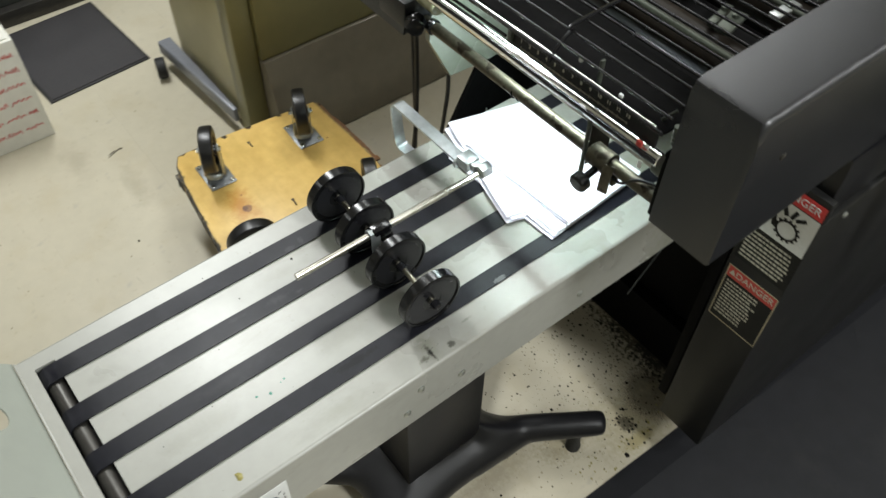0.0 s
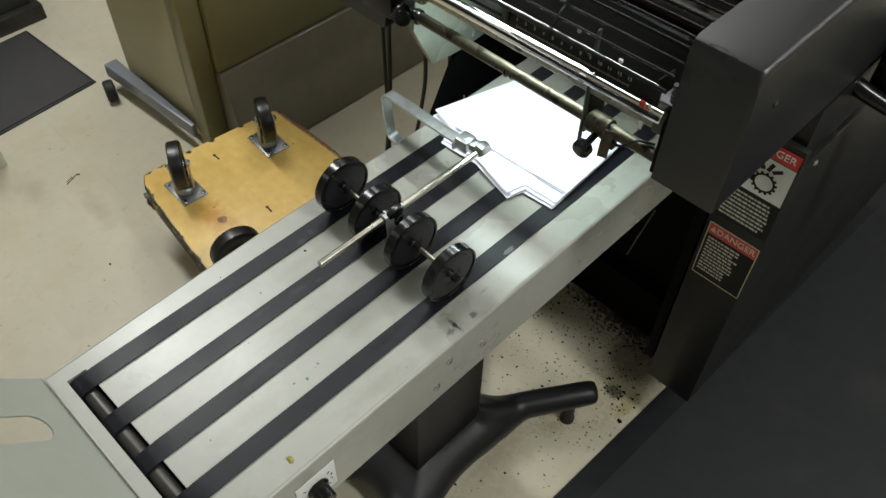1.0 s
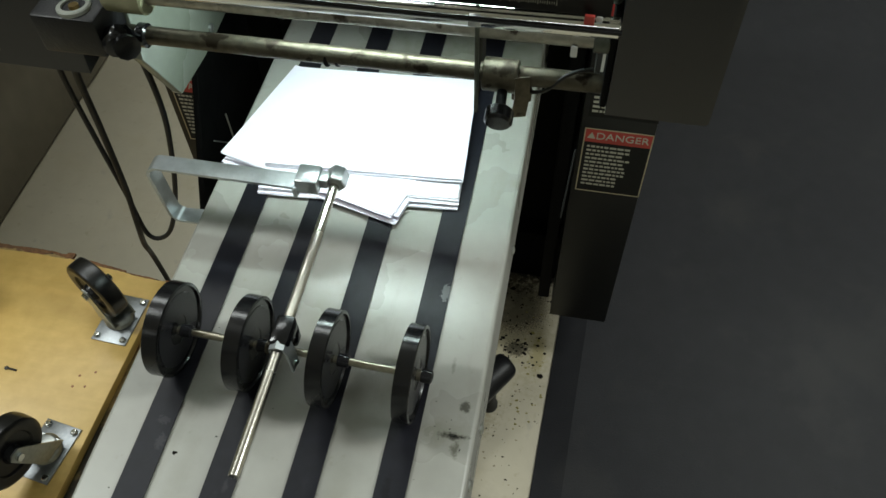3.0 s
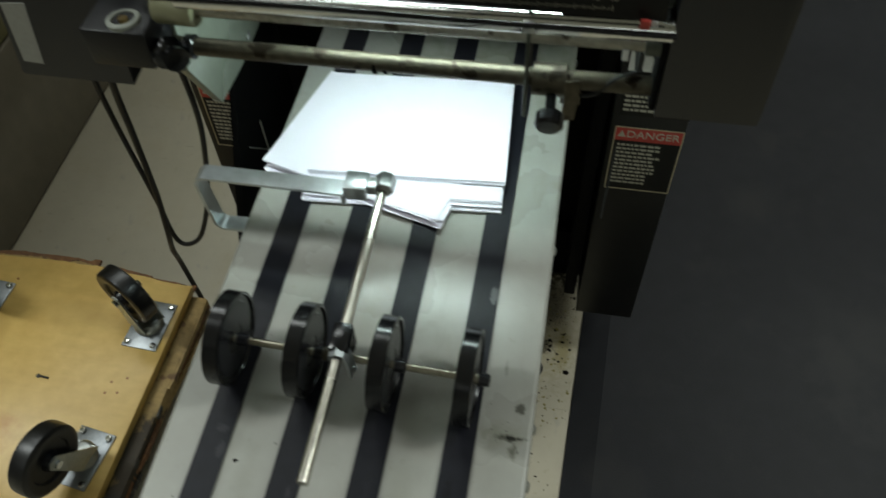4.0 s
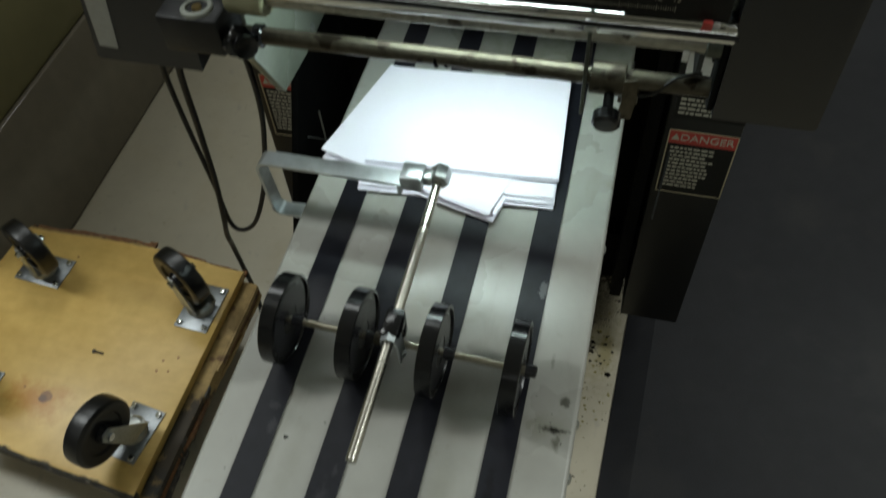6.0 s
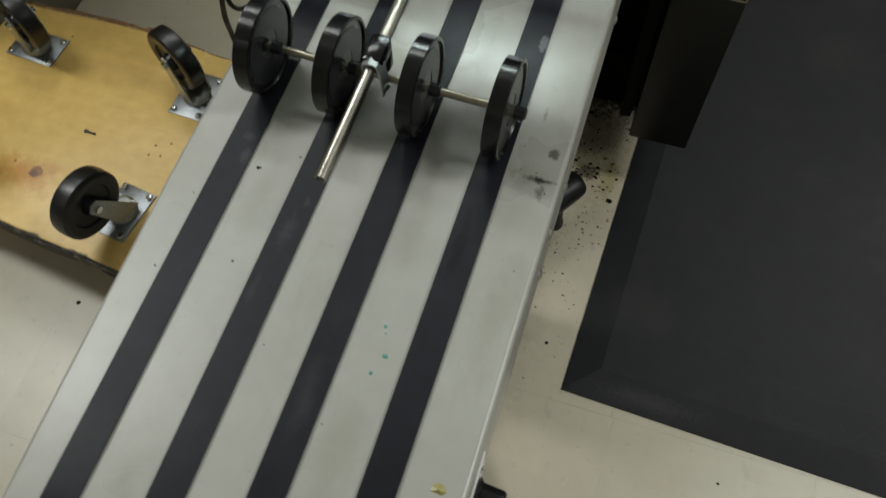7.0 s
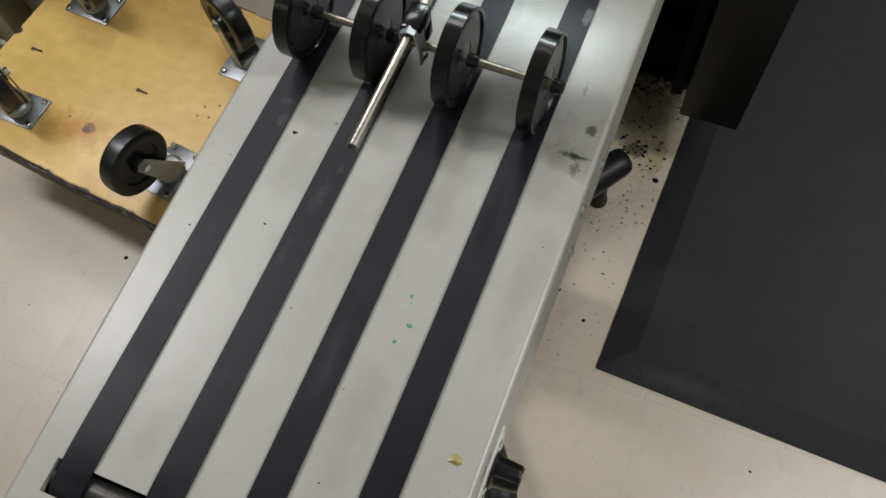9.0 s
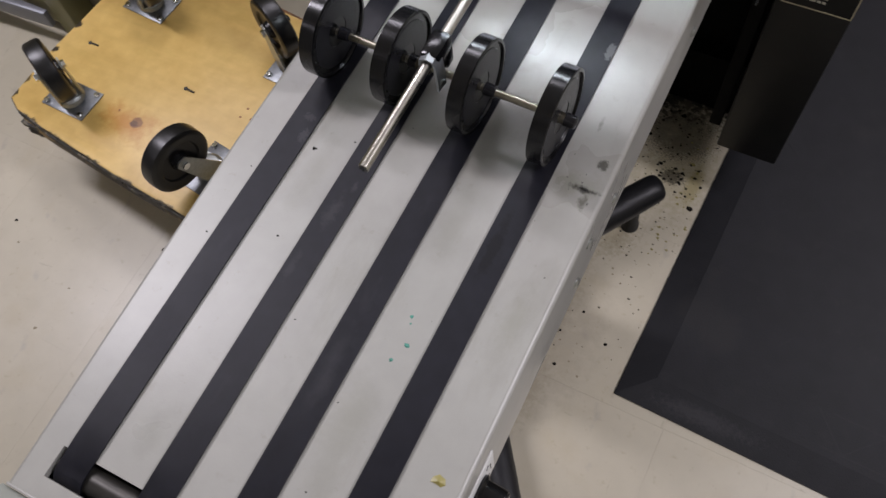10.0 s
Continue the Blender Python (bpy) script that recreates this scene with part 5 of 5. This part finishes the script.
foot_bar = part("outrigger", prism([(-1.455, 0.640), (-1.07, 0.666), (-1.07, 0.679), (-1.455, 0.679)], 0.046, 0.086, 0.003), "pipe", cab, "grey painted outrigger foot")
part("outrigger_wheel", turned([(-0.014, 0), (-0.014, 0.026), (-0.010, 0.030), (0.010, 0.030), (0.014, 0.026), (0.014, 0)], (-1.412, 0.618, 0.031), (0.3, 1, 0), 28), "rubber", foot_bar, "black caster wheel")

# ---- far corner ----
fm = thing("doormat", "thin dark grey ribbed floor mat with rubber rim", "mat")
MAT = [(-1.488, 0.32), (-1.512, 0.623), (-1.88, 0.60), (-1.86, 0.29)]
mid = (sum(p[0] for p in MAT) / 4, sum(p[1] for p in MAT) / 4)
part("felt_top", prism([(mid[0] + (x - mid[0]) * 0.955, mid[1] + (y - mid[1]) * 0.95) for x, y in MAT], 0.0032, 0.0065, 0.001), "far_mat", fm, "dark felt pile")
part("rim", prism(MAT, 0, 0.004, 0.001), "rubber", fm, "black rubber rim")
carton = thing("cardboard_box", "white cardboard box with faded red handwriting standing on the floor", "box")
part("carton_body", box(-1.75, -1.368, -0.12, 0.284, 0.0, 0.30, 0.003), "card", carton)
part("carton_flap", box(-1.74, -1.378, -0.11, 0.274, 0.30, 0.303), "card", carton)
random.seed(21)
marks = []
for rw in range(6):
    yy = 0.268
    zr = 0.262 - rw * 0.043
    while yy > -0.02:
        wd = random.uniform(0.02, 0.05)
        n = 8
        stroke = [(-1.3672, yy - wd * k / n, zr + (0.009 if k % 2 else -0.006) * random.uniform(0.2, 1.1)) for k in range(n + 1)]
        marks.append(tube(stroke, 0.0012, 5, 3))
        yy -= wd + random.uniform(0.004, 0.012)
for mark in marks:
    part("red_stroke", mark, "red_ink", carton, "red marker stroke", False)
dark = thing("steel_cabinet", "dark grey-green steel cabinet on a low base", "cabinet")
part("cabinet_body", box(-2.45, -1.93, -0.3, 0.66, 0.05, 1.1, 0.006), "dark_cab", dark)
part("cabinet_base", box(-2.43, -1.90, -0.28, 0.68, 0.0, 0.05, 0.003), "roller", dark, "rusty brown base rail")

# ---- floor grime, tiles last ----
def flake(cx, cy, r, rnd, z=0.0):
    bm = bmesh.new()
    n = rnd.randint(5, 8)
    ring = [(r * rnd.uniform(0.5, 1.2), 2 * math.pi * k / n) for k in range(n)]
    h = r * rnd.uniform(0.1, 0.35)
    low = [bm.verts.new((cx + q * math.cos(a), cy + q * math.sin(a) * 0.8, z)) for q, a in ring]
    top = bm.verts.new((cx, cy, z + h))
    for i in range(n):
        bm.faces.new((low[i], low[(i + 1) % n], top))
    return bm


def flakes(rows, mat, label, category, seed, z=0.0, name="dirt_flakes"):
    rnd = random.Random(seed)
    ob = link_mesh(name, joined([flake(a, b, r, rnd, z) for a, b, r in rows]), mat)
    return tagged(ob, label, category, kind="stuff")


rnd = random.Random(77)
rows = []
for k in range(760):
    px = rnd.uniform(-0.12, 0.215)
    py = 1.01 - abs(rnd.gauss(0, 0.15))
    if rnd.random() < 0.25:
        py = rnd.uniform(0.45, 0.95)
    if 0.40 < py < 1.02:
        rows.append((px, py, max(0.0006, rnd.lognormvariate(-6.75, 0.6))))
for k in range(60):
    rows.append((rnd.uniform(0.0, 0.205), 1.0 - abs(rnd.gauss(0, 0.13)), rnd.uniform(0.0010, 0.0030)))
flakes(rows, "grime", "dried black ink flakes scattered on the floor tiles", "dirt", 1)
flakes([(0.115, 0.564, 0.0038), (0.106, 0.462, 0.0042), (-0.600, 0.362, 0.006), (0.465, 0.386, 0.0036), (-0.89, 0.296, 0.004)] + [(rnd.gauss(0.158, 0.020), rnd.gauss(0.865, 0.014), rnd.uniform(0.002, 0.0046)) for _ in range(22)], "grime", "larger black ink crumbs on the floor", "dirt", 2)
flakes([(rnd.uniform(-0.1, 0.2), rnd.uniform(0.42, 0.9), rnd.uniform(0.0008, 0.0028)) for _ in range(70)] + [(rnd.uniform(-1.4, -0.2), rnd.uniform(-0.2, 0.6), rnd.uniform(0.001, 0.004)) for _ in range(30)], "grime_soft", "brown stains on the vinyl floor", "dirt", 3)
flakes([(0.064, 0.224, 0.0022), (0.066, 0.219, 0.0014), (0.071, 0.203, 0.0026), (0.066, 0.189, 0.0022)], "green_ink", "dried green ink drops on the conveyor deck", "ink spots", 4, TOP, "ink_spots")
flakes([(rnd.gauss(0.185, 0.018), rnd.uniform(0.70, 0.95), rnd.uniform(0.0012, 0.0042)) for _ in range(34)], "olive_spot", "dried olive glue drops on the floor tiles", "dirt", 9)
flakes([(0.134, 0.129, 0.0052)], "olive_spot", "dried olive glue spot on the conveyor deck", "spot", 5, TOP, "glue_spot")
specks = [(rnd.uniform(TX0 + 0.004, TX1 - 0.004), rnd.uniform(0.06, 0.6), rnd.uniform(0.0003, 0.0009)) for _ in range(26)] + [(-0.0743, 0.3193, 0.0022), (-0.1132, 0.2193, 0.0011), (-0.0602, 0.2394, 0.0012), (-0.1132, 0.2839, 0.0009), (-0.0468, 0.3378, 0.0013)]
specks += [(rnd.gauss(0.135, 0.006), rnd.gauss(0.370, 0.010), rnd.uniform(0.0004, 0.0009)) for _ in range(10)]
specks = [s for s in specks if all(abs(s[0] - b) > BW / 2 + 0.002 for b in BELTS) and s[0] < TX1]
flakes(specks, "grime", "tiny dark specks and ink smears on the conveyor deck", "dirt", 6, TOP, "deck_specks")

pen = joined([line((-1.197, 0.357), (-1.214, 0.394), 0.0022, 0.0006), line((-1.205, 0.360), (-1.213, 0.380), 0.0016, 0.0006), line((-1.213, 0.392), (-1.208, 0.398), 0.004, 0.0006)])
tagged(link_mesh("scuff_mark", pen, "grime"), "short dark scuff on the floor tiles", "scuff", kind="stuff")

TILE = 0.305
tile = box(0, TILE - 0.00018, 0, TILE - 0.00018, -0.0011, 0.0, 0.0)
tile_mesh = bpy.data.meshes.new("floor_tile")
tile.to_mesh(tile_mesh)
tile.free()
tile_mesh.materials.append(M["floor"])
far_tiles = []
for i in range(-15, 9):
    for j in range(-10, 13):
        x0, y0 = 0.297 + TILE * i, 0.437 + TILE * j
        x1, y1 = min(x0 + TILE - 0.00018, RX1), min(y0 + TILE - 0.00018, RY1)
        x0, y0 = max(x0, RX0), max(y0, RY0)
        if x1 - x0 < 0.01 or y1 - y0 < 0.01:
            continue
        if not (-2.6 < x0 < 1.3 and -0.9 < y0 < 2.9):
            far_tiles.append(box(x0, x1, y0, y1, -0.0011, 0.0))
            continue
        tx, ty = x0, y0
        ob = new("floor_tile", tile_mesh)
        ob.parent, ob.location = floor, (tx, ty, 0)
tagged(part("far_floor_tiles", joined(far_tiles), "floor", floor, "", False), "beige vinyl tiles further off", kind="stuff")
